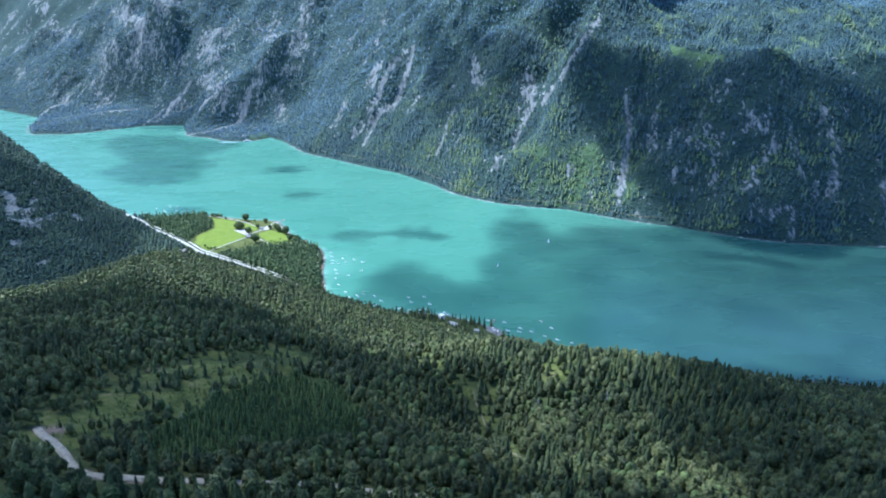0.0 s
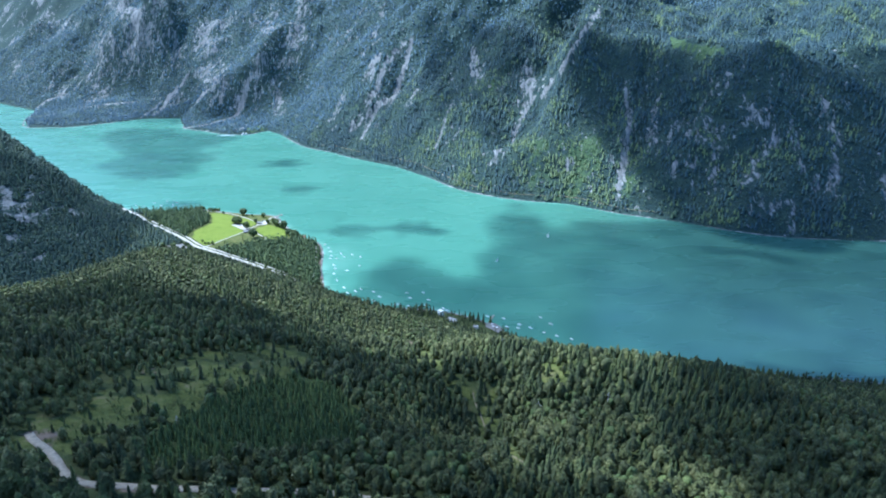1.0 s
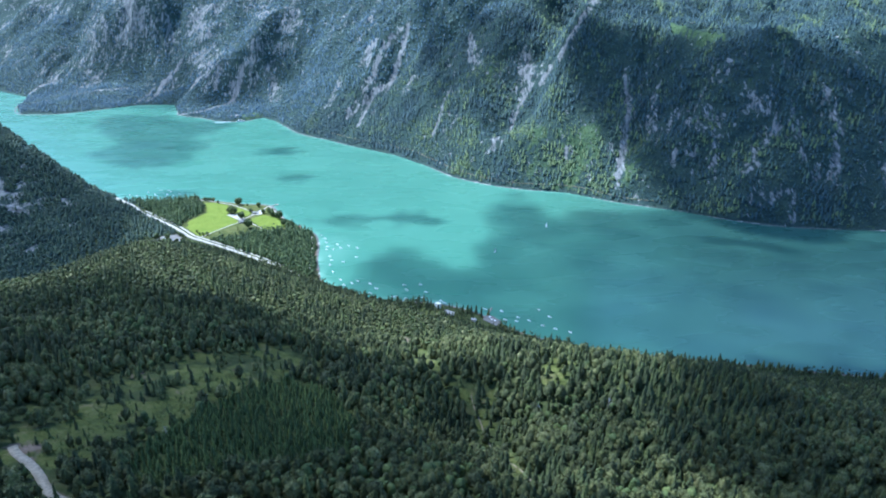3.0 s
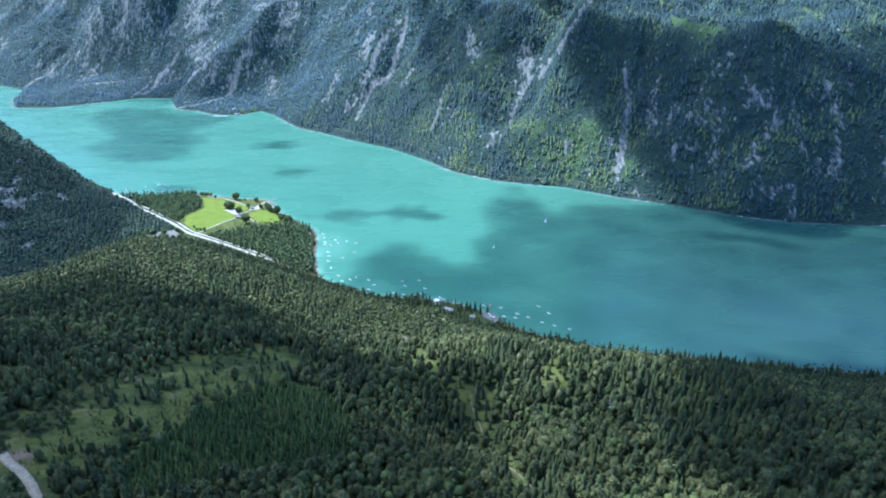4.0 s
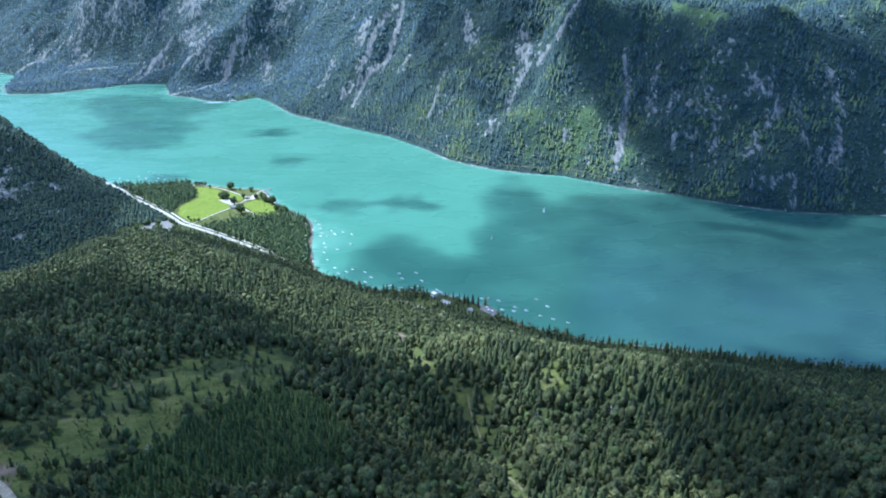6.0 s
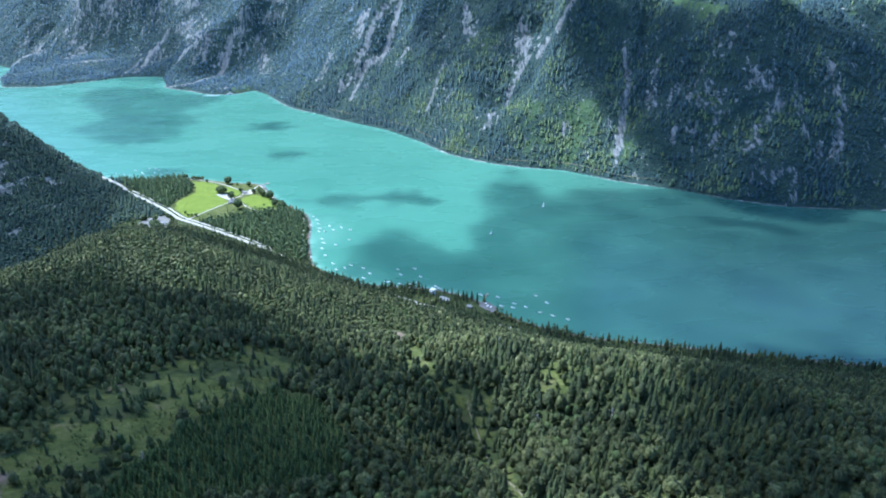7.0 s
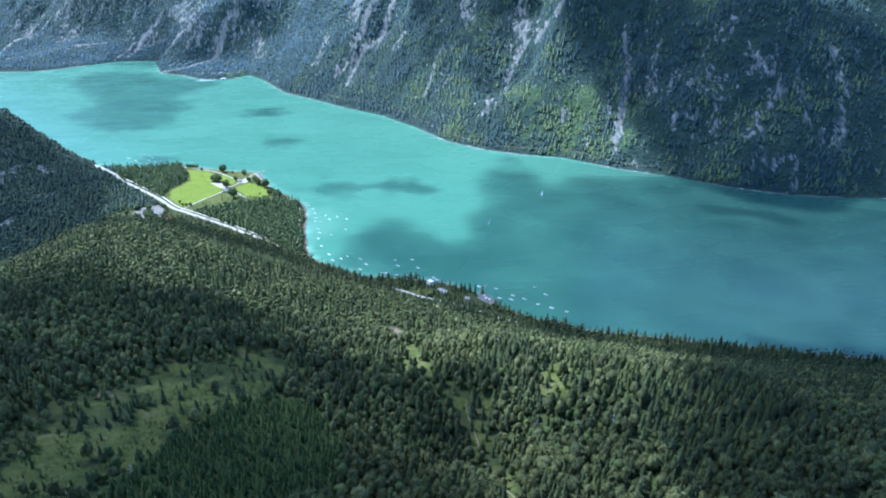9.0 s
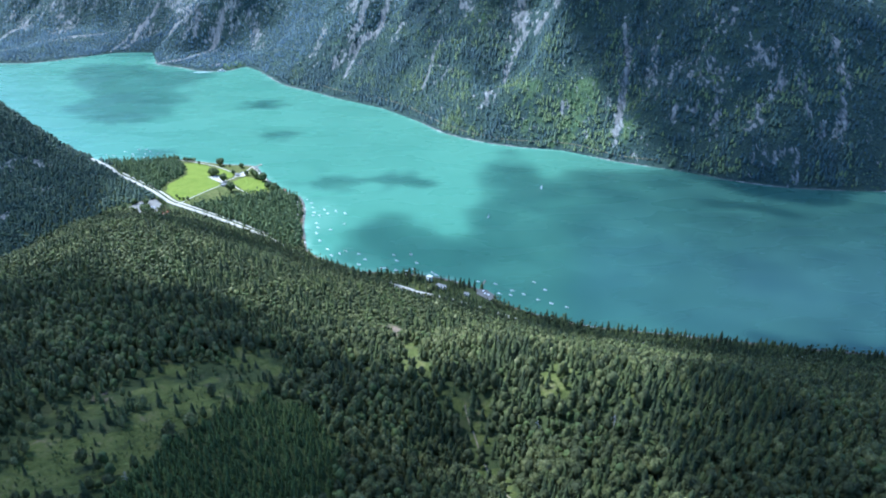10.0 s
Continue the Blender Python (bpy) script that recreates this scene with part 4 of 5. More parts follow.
# unseen banks, outlined to lay shade over areas picked from the camera's view
BANKS = (([(-209, 1125), (-149, 1205), (-84, 1250), (30, 1225), (120, 1345), (70, 1571), (180, 1670), (265, 1570), (400, 1560), (520, 1500), (640, 1540), (800, 1500), (1000, 1450), (1500, 1370), (1500, 450),
           (800, 560), (374, 720), (116, 840), (-30, 940), (-176, 1060)], 0.43, 60),
         ([(-367, 600), (-300, 640), (-203, 620), (-99, 560), (0, 515), (80, 460), (150, 445), (150, 380), (165, 256), (230, 240), (300, 190), (119, 130), (14, 120), (-300, 120), (-520, 300), (-520, 520)], 0.57, 45),
         ([(-520, 1010), (-385, 1075), (-286, 1120), (-119, 970), (-91, 885), (-233, 865), (-407, 895)], 0.52, 35),
         ([(-120, 960), (60, 900), (250, 830), (420, 770), (420, 700), (250, 735), (60, 785), (-120, 860)], 0.55, 35),
         ([(400, 800), (616, 820), (950, 520), (640, 60), (340, 110), (285, 225), (285, 330), (325, 450), (350, 600)], 0.98, 50),
         ([(708, 1990), (991, 1790), (1314, 1690), (1600, 1480), (995, 1330), (698, 1390), (575, 1490), (545, 1720), (545, 1800), (585, 1930), (660, 2000)], 0.67, 85),
         ([(178, 2488), (594, 2247), (534, 2183), (267, 1995), (50, 2056), (83, 2375)], 0.38, 80),
         ([(-1078, 1685), (-943, 1652), (-745, 1512), (-665, 1365), (-655, 1290), (-665, 1180), (-640, 1090), (-680, 950), (-780, 830), (-1100, 850), (-1300, 1300)], 0.47, 40),
         ([(-1562, 3430), (-590, 3060), (-780, 2900), (-1373, 3000)], 0.30, 120),
         ([(-1436, 2834), (-807, 2670), (-846, 2197), (-888, 1855), (-1112, 2044)], 0.34, 80))
for k, (ring, depth, soft) in enumerate(BANKS):
    cloud_bank(ring, depth, soft, 700 + 17 * k)
# smaller unseen clouds; the thin one at (245, 325) is added to dim the slope
for k, spec in enumerate(( (-542, 2160, 80, 80, 10, 0.42), (-425, 1825, 85, 60, -15, 0.36), (-216, 1455, 90, 80, 20, 0.36),
                          (-74, 1470, 90, 60, 0, 0.44), (-703, 1667, 60, 50, 0, 0.34), (677, 1294, 130, 30, -25, 0.40), (-1100, 300, 420, 380, 0, 0.8), (130, 40, 330, 155, 0, 0.85), (245, 325, 120, 95, 0, 0.30), (700, 700, 200, 90, -10, 0.4))):
    cloud(*spec, 500 + 13 * k)


# ---------- helpers for things ----------
def bm_mesh(name, bm, mat, smooth=False):
    me = bpy.data.meshes.new(name)
    bm.to_mesh(me)
    bm.free()
    me.materials.append(mat)
    if smooth:
        for p in me.polygons:
            p.use_smooth = True
    return me


def part(name, bm, mat, parent, label="", smooth=False):
    ob = new(name, bm_mesh(name, bm, mat, smooth))
    ob.parent = parent
    return tagged(ob, label)


def raw_mesh(name, shape, mat):
    me = bpy.data.meshes.new(name)
    me.from_pydata([tuple(v) for v in shape[0]], [], [tuple(int(i) for i in f) for f in shape[1]])
    me.materials.append(mat)
    return me


def box_bm(bm, x0, x1, y0, y1, z0, z1, taper=0.0):
    v = [bm.verts.new(p) for p in ((x0, y0, z0), (x1, y0, z0), (x1, y1, z0), (x0, y1, z0), (x0 + taper, y0 + taper, z1), (x1 - taper, y0 + taper, z1),
                                   (x1 - taper, y1 - taper, z1), (x0 + taper, y1 - taper, z1))]
    for f in ((0, 3, 2, 1), (4, 5, 6, 7), (0, 1, 5, 4), (1, 2, 6, 5), (2, 3, 7, 6), (3, 0, 4, 7)):
        bm.faces.new([v[i] for i in f])
    return bm


def box(*a, **k):
    return box_bm(bmesh.new(), *a, **k)


def loft(rings, cap=True):
    """Skin over rings of equal length."""
    bm = bmesh.new()
    rows = [[bm.verts.new(p) for p in r] for r in rings]
    for a, b in zip(rows, rows[1:]):
        for i in range(len(a)):
            j = (i + 1) % len(a)
            bm.faces.new((a[i], a[j], b[j], b[i]))
    if cap:
        bm.faces.new(rows[0][::-1])
        bm.faces.new(rows[-1])
    bmesh.ops.recalc_face_normals(bm, faces=bm.faces)
    return bm


def rod(a, b, r0, r1, sides=6):
    a, b = Vector(a), Vector(b)
    q = (b - a).to_track_quat("Z", "Y").to_matrix()
    return loft([[p + q @ Vector((r * math.cos(t * 2 * math.pi / sides), r * math.sin(t * 2 * math.pi / sides), 0)) for t in range(sides)] for p, r in ((a, r0), (b, r1))])


def ground_at(x, y):
    return float(height(np.array([x]), np.array([y]))[0])


def thing(name, label, category, group=""):
    return tagged(new(name), label, category, group)


WHITE = make_plain("white_paint", [(0.3, (0.82, 0.82, 0.77)), (0.7, (0.92, 0.91, 0.86))], 2.0, 0.35, 0.5, 0.05)
CANVAS = make_plain("pale_boat_cover", [(0.3, (0.42, 0.45, 0.47)), (0.7, (0.60, 0.62, 0.62))], 3.0, 0.8)
SAILCLOTH = make_plain("sailcloth", [(0.3, (0.78, 0.78, 0.75)), (0.7, (0.88, 0.88, 0.86))], 1.0, 0.7)
ALLOY = make_plain("aluminium", [(0.3, (0.55, 0.56, 0.58)), (0.7, (0.68, 0.69, 0.70))], 4.0, 0.35, 0.5, 0.0, 0.9)
TIMBER = make_plain("weathered_timber", [(0.3, (0.20, 0.18, 0.14)), (0.7, (0.36, 0.33, 0.25))], 1.2, 0.8)
PLASTER = make_plain("white_plaster", [(0.3, (0.66, 0.63, 0.52)), (0.7, (0.82, 0.79, 0.66))], 0.6)
ROOF_RED = make_plain("red_roof_tiles", [(0.3, (0.24, 0.075, 0.045)), (0.7, (0.38, 0.14, 0.085))], 1.5)
ROOF_GREY = make_plain("grey_roof", [(0.3, (0.20, 0.19, 0.175)), (0.7, (0.33, 0.315, 0.29))], 1.0)
PANE = make_plain("window_glass", [(0.3, (0.02, 0.025, 0.03)), (0.7, (0.05, 0.06, 0.07))], 1.0, 0.08, 0.6, 0.0)
ASPHALT = make_plain("sun_bleached_asphalt", [(0.3, (0.33, 0.30, 0.245)), (0.7, (0.45, 0.41, 0.34))], 0.15, 0.9)
GRAVEL = make_plain("pale_limestone_gravel", [(0.3, (0.34, 0.31, 0.25)), (0.7, (0.52, 0.475, 0.395))], 0.25, 0.95)
EARTH = make_plain("stony_earth", [(0.3, (0.20, 0.165, 0.115)), (0.7, (0.40, 0.34, 0.25))], 0.5, 0.95)
TRODDEN = make_plain("trodden_earth", [(0.3, (0.13, 0.11, 0.06)), (0.7, (0.27, 0.225, 0.14))], 0.5, 0.95)
CAR_PARK_TAR = make_plain("worn_grey_asphalt", [(0.3, (0.13, 0.122, 0.105)), (0.7, (0.22, 0.205, 0.175))], 0.15, 0.9)
RUBBER = make_plain("rubber", [(0.3, (0.02, 0.02, 0.02)), (0.7, (0.04, 0.04, 0.04))], 3.0, 0.9)
FOAM = make_plain("wake_foam", [(0.35, (0.45, 0.58, 0.58)), (0.65, (0.80, 0.84, 0.84))], 0.12, 0.8)
SILVER_WOOD = make_plain("bleached_dead_wood", [(0.3, (0.26, 0.25, 0.23)), (0.7, (0.44, 0.43, 0.40))], 2.0)
CAR_PAINT = [make_plain(a, [(0.3, b), (0.7, c)], 1.0, 0.25, 0.6, 0.0) for a, b, c in (("white_car_paint", (0.72, 0.72, 0.72), (0.80, 0.80, 0.80)), ("black_car_paint", (0.02, 0.02, 0.022), (0.03, 0.03, 0.032)),
             ("blue_car_paint", (0.04, 0.08, 0.20), (0.06, 0.10, 0.24)), ("red_car_paint", (0.32, 0.04, 0.03), (0.38, 0.06, 0.04)), ("silver_car_paint", (0.42, 0.43, 0.44), (0.50, 0.51, 0.52)))]


# ---------- roads, paths and squares ----------
def smooth_line(line, step):
    """Catmull-Rom through the points, resampled."""
    p = np.array([line[0]] + list(line) + [line[-1]], float)
    out = []
    for a, b, c, d in zip(p, p[1:], p[2:], p[3:]):
        for t in np.linspace(0, 1, max(2, int(np.hypot(*(c - b)) / step)), endpoint=False):
            out.append(0.5 * (2 * b + (c - a) * t + (2 * a - 5 * b + 4 * c - d) * t * t + (3 * b - a - 3 * c + d) * t ** 3))
    return np.array(out + [p[-1]])


def ribbon(name, line, wide, mat, label, category, lift=0.35, step=5, across=5, kind="structure"):
    p = smooth_line(line, step)
    t = np.gradient(p, axis=0)
    nrm = np.stack([-t[:, 1], t[:, 0]], 1) / np.linalg.norm(t, axis=1)[:, None]
    off = np.linspace(-wide / 2, wide / 2, across)
    co = p[:, None] + nrm[:, None] * off[None, :, None]
    z = height(co[..., 0], co[..., 1])
    z = np.maximum(z, 0.6 * z.max(1, keepdims=True) + 0.4 * z) + lift
    low = np.concatenate([z[:, :1] - lift - 1.0, z, z[:, -1:] - lift - 1.0], 1)
    co = np.concatenate([co[:, :1], co, co[:, -1:]], 1)
    m, k = len(p), across + 2
    v = np.concatenate([co, low[..., None]], 2).reshape(-1, 3)
    a = (np.arange(m - 1)[:, None] * k + np.arange(k - 1)[None]).ravel()
    ob = mesh_object(name, v, np.stack([a, a + 1, a + 1 + k, a + k], 1)[:, ::-1], [mat])
    return tagged(ob, label, category, kind=kind)


def slab(name, ring, mat, label, lift=0.3):
    z = max(ground_at(x, y) for x, y in ring) + lift
    bm = bmesh.new()
    top = [bm.verts.new((x, y, z)) for x, y in ring]
    low = [bm.verts.new((x, y, z - 2.0)) for x, y in ring]
    bm.faces.new(top)
    for i in range(len(ring)):
        j = (i + 1) % len(ring)
        bm.faces.new((top[j], top[i], low[i], low[j]))
    bmesh.ops.recalc_face_normals(bm, faces=bm.faces)
    return tagged(new(name, bm_mesh(name, bm, mat)), label, "pavement", kind="structure")


ribbon("road", MAIN_ROAD[:12], 7.5, ASPHALT, "pale sun-bleached lakeside road at the foot of the hill", "road")
ribbon("road", MAIN_ROAD[11:], 5.5, ASPHALT, "narrower lakeside road under the wooded slope", "road")
ribbon("road_verge", [(x + 7.5, y + 7.5) for x, y in MAIN_ROAD[2:11]], 4.0, GRAVEL, "gravel cycle path along the lakeside road", "path", 0.25)
PATHS = ([(-530, 1326), (-522, 1336), (-496, 1387), (-465, 1437), (-455, 1450)], [(-462, 1446), (-451, 1448), (-424, 1416), (-398, 1389), (-384, 1374)],
         [(-468, 1450), (-450, 1480), (-435, 1518), (-429, 1545), (-425, 1560)], [(-625, 1604), (-588, 1594), (-524, 1566), (-490, 1541), (-459, 1514), (-440, 1508)],
         [(-425, 1556), (-396, 1506), (-366, 1458), (-330, 1410), (-290, 1366), (-272, 1310), (-262, 1240), (-252, 1170)])
for line in PATHS:
    ribbon("path", line, 2.9, GRAVEL, "pale gravel path across the peninsula meadows", "path", 0.22, 5, 3)
slab("square", [(-512, 1488), (-482, 1497), (-462, 1462), (-466, 1446), (-484, 1462)], GRAVEL, "pale gravel square beside the meadow trees")
slab("square", [(-452, 1488), (-440, 1522), (-424, 1518), (-430, 1490)], GRAVEL, "pale gravel forecourt near the landing stage")
slab("parking_area", CAR_PARK, CAR_PARK_TAR, "grey asphalt car park beside the lakeside road", 0.2)
ribbon("harbour_road", [(-66, 1000), (-50, 988), (-31, 976), (-11, 959), (4, 948)], 4.6, GRAVEL, "pale gravel road down to the small harbour", "road", 0.5, 4, 3)
ribbon("forest_track", TRACK, 5.0, EARTH, "pale gravel forest track along the clearing", "track", 0.3, 3, 3)
ribbon("footpath", [(27, 482), (29, 470), (34, 452), (39, 425), (42, 400), (48, 375), (53, 350), (56, 335)], 1.1, TRODDEN, "narrow stony footpath through the grassy dell", "path", 0.5, 3, 3)
SHORE_STONES = make_plain("shore_stones", [(0.30, (0.07, 0.07, 0.06)), (0.52, (0.16, 0.155, 0.14)), (0.70, (0.52, 0.49, 0.44))], 0.05, 0.95, 0.2, 0.8)


def shore_strip(line, wide, label):
    p = smooth_line(line, 6)
    t = np.gradient(p, axis=0)
    nrm = np.stack([-t[:, 1], t[:, 0]], 1) / np.linalg.norm(t, axis=1)[:, None]
    w = wide * (0.65 + 0.5 * np.abs(fbm(p[:, 0], p[:, 1], 45, 3, 191)))
    rows = [np.concatenate([p + nrm * (w * k)[:, None], np.full((len(p), 1), z)], 1) for k, z in ((-0.5, -0.5), (-0.2, 0.30), (0.5, 0.9), (0.9, 0.4))]
    v = np.stack(rows, 1).reshape(-1, 3)
    a = (np.arange(len(p) - 1)[:, None] * 4 + np.arange(3)[None]).ravel()
    ob = mesh_object("shore_stones", v, np.stack([a, a + 1, a + 5, a + 4], 1), [SHORE_STONES])
    return tagged(ob, label, "shore", kind="structure")


shore_strip(WEST_SHORE[1:33][::-1], 5.0, "narrow stony shore under the mountain flank")
shore_strip(EAST_SHORE[5:32][::-1], 5.0, "narrow pebble shore round the peninsula")
ribbon("shore_path", [(560, 1560), (470, 1602), (352, 1692), (255, 1716), (160, 1758), (58, 1846), (-22, 1972), (-128, 2112), (-296, 2250), (-380, 2332), (-470, 2400)], 1.3, TRODDEN,
       "narrow footpath cut into the mountain slope above the far shore", "path", 0.6, 8, 3)


# ---------- single trees ----------
def tree(name, crown_shape, high, mat, label, trunk_high):
    root = tagged(new(name), label, "tree")
    crown = new("crown", raw_mesh("crown", crown_shape, mat))
    crown.parent = root
    trunk = new("trunk", raw_mesh("trunk", trunk_shape(trunk_high, 0.017, 6), BARK))
    trunk.parent = root
    root.scale = (high, high, high)
    return root


rng1 = np.random.default_rng(77)
SPRUCE_TREES = [tree("spruce_tree", spruce_crown(rng1, 13, 6, s, 0.09), 15, ONE_SPRUCE, "tall dark green spruce on the hillside", 0.9) for s in (0.17, 0.20, 0.23)]
PINE_TREES = [tree("pine_tree", billow_crown(rng1, ICO_FINEST, w * 1.2, lo, 0.4, 24, 90), 13, ONE_PINE, "olive green pine with an uneven rounded crown", 0.7) for w, lo in ((0.22, 0.14), (0.25, 0.12), (0.19, 0.18))]
LEAF_TREES = [tree("broadleaf_tree", billow_crown(rng1, ICO_FINEST, w, 0.16, 0.2, 26, 150), 12, ONE_LEAFY, "full green broadleaf tree with a billowing crown", 0.6) for w in (0.33, 0.39)]
USED = set()


def plant(kinds, k, x, y, high, turn):
    proto = kinds[k % len(kinds)]
    m = pose(x, y, ground_at(x, y) - 0.1, 0, 0, turn) @ Matrix.Scale(high / proto.scale[0], 4)
    if proto.name not in USED:
        USED.add(proto.name)
        proto.matrix_basis = pose(x, y, ground_at(x, y) - 0.1, 0, 0, turn) @ Matrix.Scale(high, 4)
        return proto
    s = proto.scale.copy()
    ob = copy_thing(proto, pose(x, y, ground_at(x, y) - 0.1, 0, 0, turn))
    ob.scale = (high * random.uniform(0.9, 1.12), high * random.uniform(0.9, 1.12), high)
    return ob


random.seed(12)
fx, fy = scatter(-300, 300, 250, 272, 6.0, 510)
fok, _, fgrass, fdirt = free_ground(fx, fy)
keep = fok & (fgrass < 0.5) & (fdirt < 0.45) & wedge(fx, fy, 0.78, 10) & ~inside(fx, fy, PLANTATION)
for k, (x, y) in enumerate(zip(fx[keep][:300], fy[keep][:300])):
    q = random.random() + 0.35 * float(fbm(np.array([x]), np.array([y]), 60, 2, 520)[0])
    kinds, high = (SPRUCE_TREES, random.uniform(12, 17)) if q < 0.42 else ((PINE_TREES, random.uniform(10, 15)) if q < 0.92 else (LEAF_TREES, random.uniform(8, 12)))
    plant(kinds, random.randrange(3), x, y, high, random.uniform(0, 360))

# trees and young spruces left standing on the clearing
cx_, cy_ = scatter(-262, -105, 300, 480, 11, 530)
for k, (x, y) in enumerate(zip(cx_, cy_)):
    if inside(np.array([x]), np.array([y]), CLEARING)[0] and line_distance(np.array([x]), np.array([y]), TRACK)[0][0] > 5 and random.random() < 0.62:
        q = random.random()
        far_end = y > 400
        kinds, high = (SPRUCE_TREES, random.uniform(2.2, 5)) if q < 0.50 else ((SPRUCE_TREES, random.uniform(6, 11)) if q < 0.90 else (PINE_TREES, random.uniform(8, 12) if far_end else random.uniform(3, 7)))
        plant(kinds, random.randrange(3), x, y, high, random.uniform(0, 360))

# trees of the peninsula meadows
BIGGER = 1.3
for x, y, high in ((-501, 1496, 15), (-508, 1502, 12), (-494, 1500, 11), (-466, 1458, 14), (-471, 1480, 9), (-433, 1398, 17), (-505, 1566, 14), (-450, 1549, 9), (-457, 1505, 8), (-425, 1497, 9), (-409, 1497, 12),
                   (-403, 1486, 13), (-397, 1476, 11), (-377, 1460, 15), (-388, 1470, 9), (-357, 1414, 12), (-350, 1420, 10), (-342, 1404, 13), (-334, 1398, 11), (-621, 1603, 9), (-602, 1600, 7), (-593, 1598, 7),
                   (-586, 1597, 7), (-578, 1596, 7), (-528, 1352, 5), (-520, 1350, 6), (-512, 1352, 6), (-540, 1368, 5), (-480, 1556, 5), (-560, 1578, 6), (-590, 1330, 9), (-575, 1300, 10), (-600, 1290, 8), (-545, 1300, 9), (-560, 1337, 8), (-551, 1326, 7), (-571, 1347, 7), (-584, 1298, 10), (-577, 1288, 11), (-566, 1281, 10),
                   (-616, 1332, 9), (-624, 1303, 10)):
    plant(LEAF_TREES, random.randrange(2), x, y, high * BIGGER, random.uniform(0, 360))
for x, y, high in ((70, 972, 20), (62, 984, 17), (82, 976, 18), (40, 990, 16), (48, 984, 18), (30, 1000, 14), (-14, 1010, 15), (-20, 1018, 12), (-38, 1012, 16), (100, 940, 15), (-452, 1378, 12)):
    plant(SPRUCE_TREES, random.randrange(3), x, y, high, random.uniform(0, 360))
for proto in SPRUCE_TREES + PINE_TREES + LEAF_TREES:
    if proto.name not in USED:
        proto.location = (-230, 300 + 4 * SPRUCE_TREES.count(proto), ground_at(-230, 300))


def dead_tree(x, y, high, seed):
    """A bare bleached trunk with broken limbs."""
    rr = random.Random(seed)
    root = thing("dead_tree", "bare bleached dead tree standing among the pines", "tree", "dead trees on the hill")
    root.matrix_basis = pose(x, y, ground_at(x, y))
    part("trunk", rod((0, 0, -0.3), (0.3, 0.2, high), 0.22, 0.04), SILVER_WOOD, root)
    for k in range(22):
        z, a = high * (0.3 + 0.68 * k / 22), rr.uniform(0, 6.28)
        long = (high - z) * 0.42 + 0.8
        part("limb", rod((0.3 * z / high, 0.2 * z / high, z), (long * math.cos(a), long * math.sin(a), z + rr.uniform(0.2, 1.4)), 0.09, 0.02, 4), SILVER_WOOD, root)
    return root


for k, (x, y, high) in enumerate(((77, 442, 13), (128, 430, 11), (-88, 478, 11), (150, 392, 10), (60, 560, 12), (-168, 350, 7))):
    dead_tree(x, y, high, k)


# ---------- boats ----------
def hull_rings(long, wide, deep, fine=0.5, n=9):
    rings = []
    for i in range(n):
        t = i / (n - 1)
        w = wide / 2 * (1 - max(0, (t - fine) / (1 - fine)) ** 2.2) * (0.86 + 0.14 * min(1, t * 4)) + 0.02
        keel, rail = -deep * 0.35 * (1 - 0.6 * t ** 3), deep * (0.62 + 0.28 * t * t)
        x = long * (t - 0.5)
        rings.append([(x, -w, rail), (x, -w * 0.86, 0.02), (x, 0, keel), (x, w * 0.86, 0.02), (x, w, rail)])
    return rings


def moored_boat(kind):
    root = thing("moored_boat", ("small white open motorboat moored on the lake", "white sailing dinghy with bare mast moored on the lake", "white cabin boat under a pale cover at its mooring")[kind], "boat", "moored boats")
    long = (6.2, 7.0, 7.4)[kind]
    part("hull", loft(hull_rings(long, 2.5, 1.2)), WHITE, root)
    if kind == 0:
        part("windscreen", box(0.3, 0.5, -0.8, 0.8, 0.9, 1.5, 0.05), PANE, root)
        for x in (-1.6, -0.4):
            part("bench", box(x - 0.25, x + 0.25, -0.9, 0.9, 0.75, 1.0), TIMBER, root)
        part("outboard_motor", box(-3.4, -2.95, -0.22, 0.22, 0.3, 1.4, 0.06), RUBBER, root)
    elif kind == 1:
        part("cockpit_cover", loft([[(x, -w, 0.8), (x, 0, 1.25), (x, w, 0.8), (x, 0, 0.7)] for x, w in ((-2.8, 0.8), (-1, 1.05), (0.8, 0.9))]), CANVAS, root)
        part("mast", rod((0.6, 0, 0.6), (0.5, 0, 8.2), 0.07, 0.05), ALLOY, root)
        part("boom", rod((0.6, 0, 1.7), (-2.6, 0, 1.75), 0.14, 0.12), SAILCLOTH, root, "furled white sail on the boom")
    else:
        part("cabin", box(-0.6, 1.8, -0.85, 0.85, 0.8, 1.75, 0.18), WHITE, root)
        part("cover", loft([[(x, -w, 0.85), (x, 0, 1.35), (x, w, 0.85), (x, 0, 0.75)] for x, w in ((-3.2, 0.85), (-2, 1.0), (-0.62, 1.0))]), CANVAS, root)
        part("window", box(-0.2, 1.2, -0.90, -0.80, 1.15, 1.45), PANE, root)
    return root


BOATS = [moored_boat(k) for k in range(3)]
BERTHS = [(-262, 1356), (-250, 1336), (-243, 1313), (-237, 1288), (-236, 1273), (-223, 1273), (-218, 1301), (-208, 1282), (-193, 1294), (-173, 1282), (-169, 1232), (-223, 1235), (-217, 1215), (-192, 1206), (-216, 1190), (-205, 1158)]
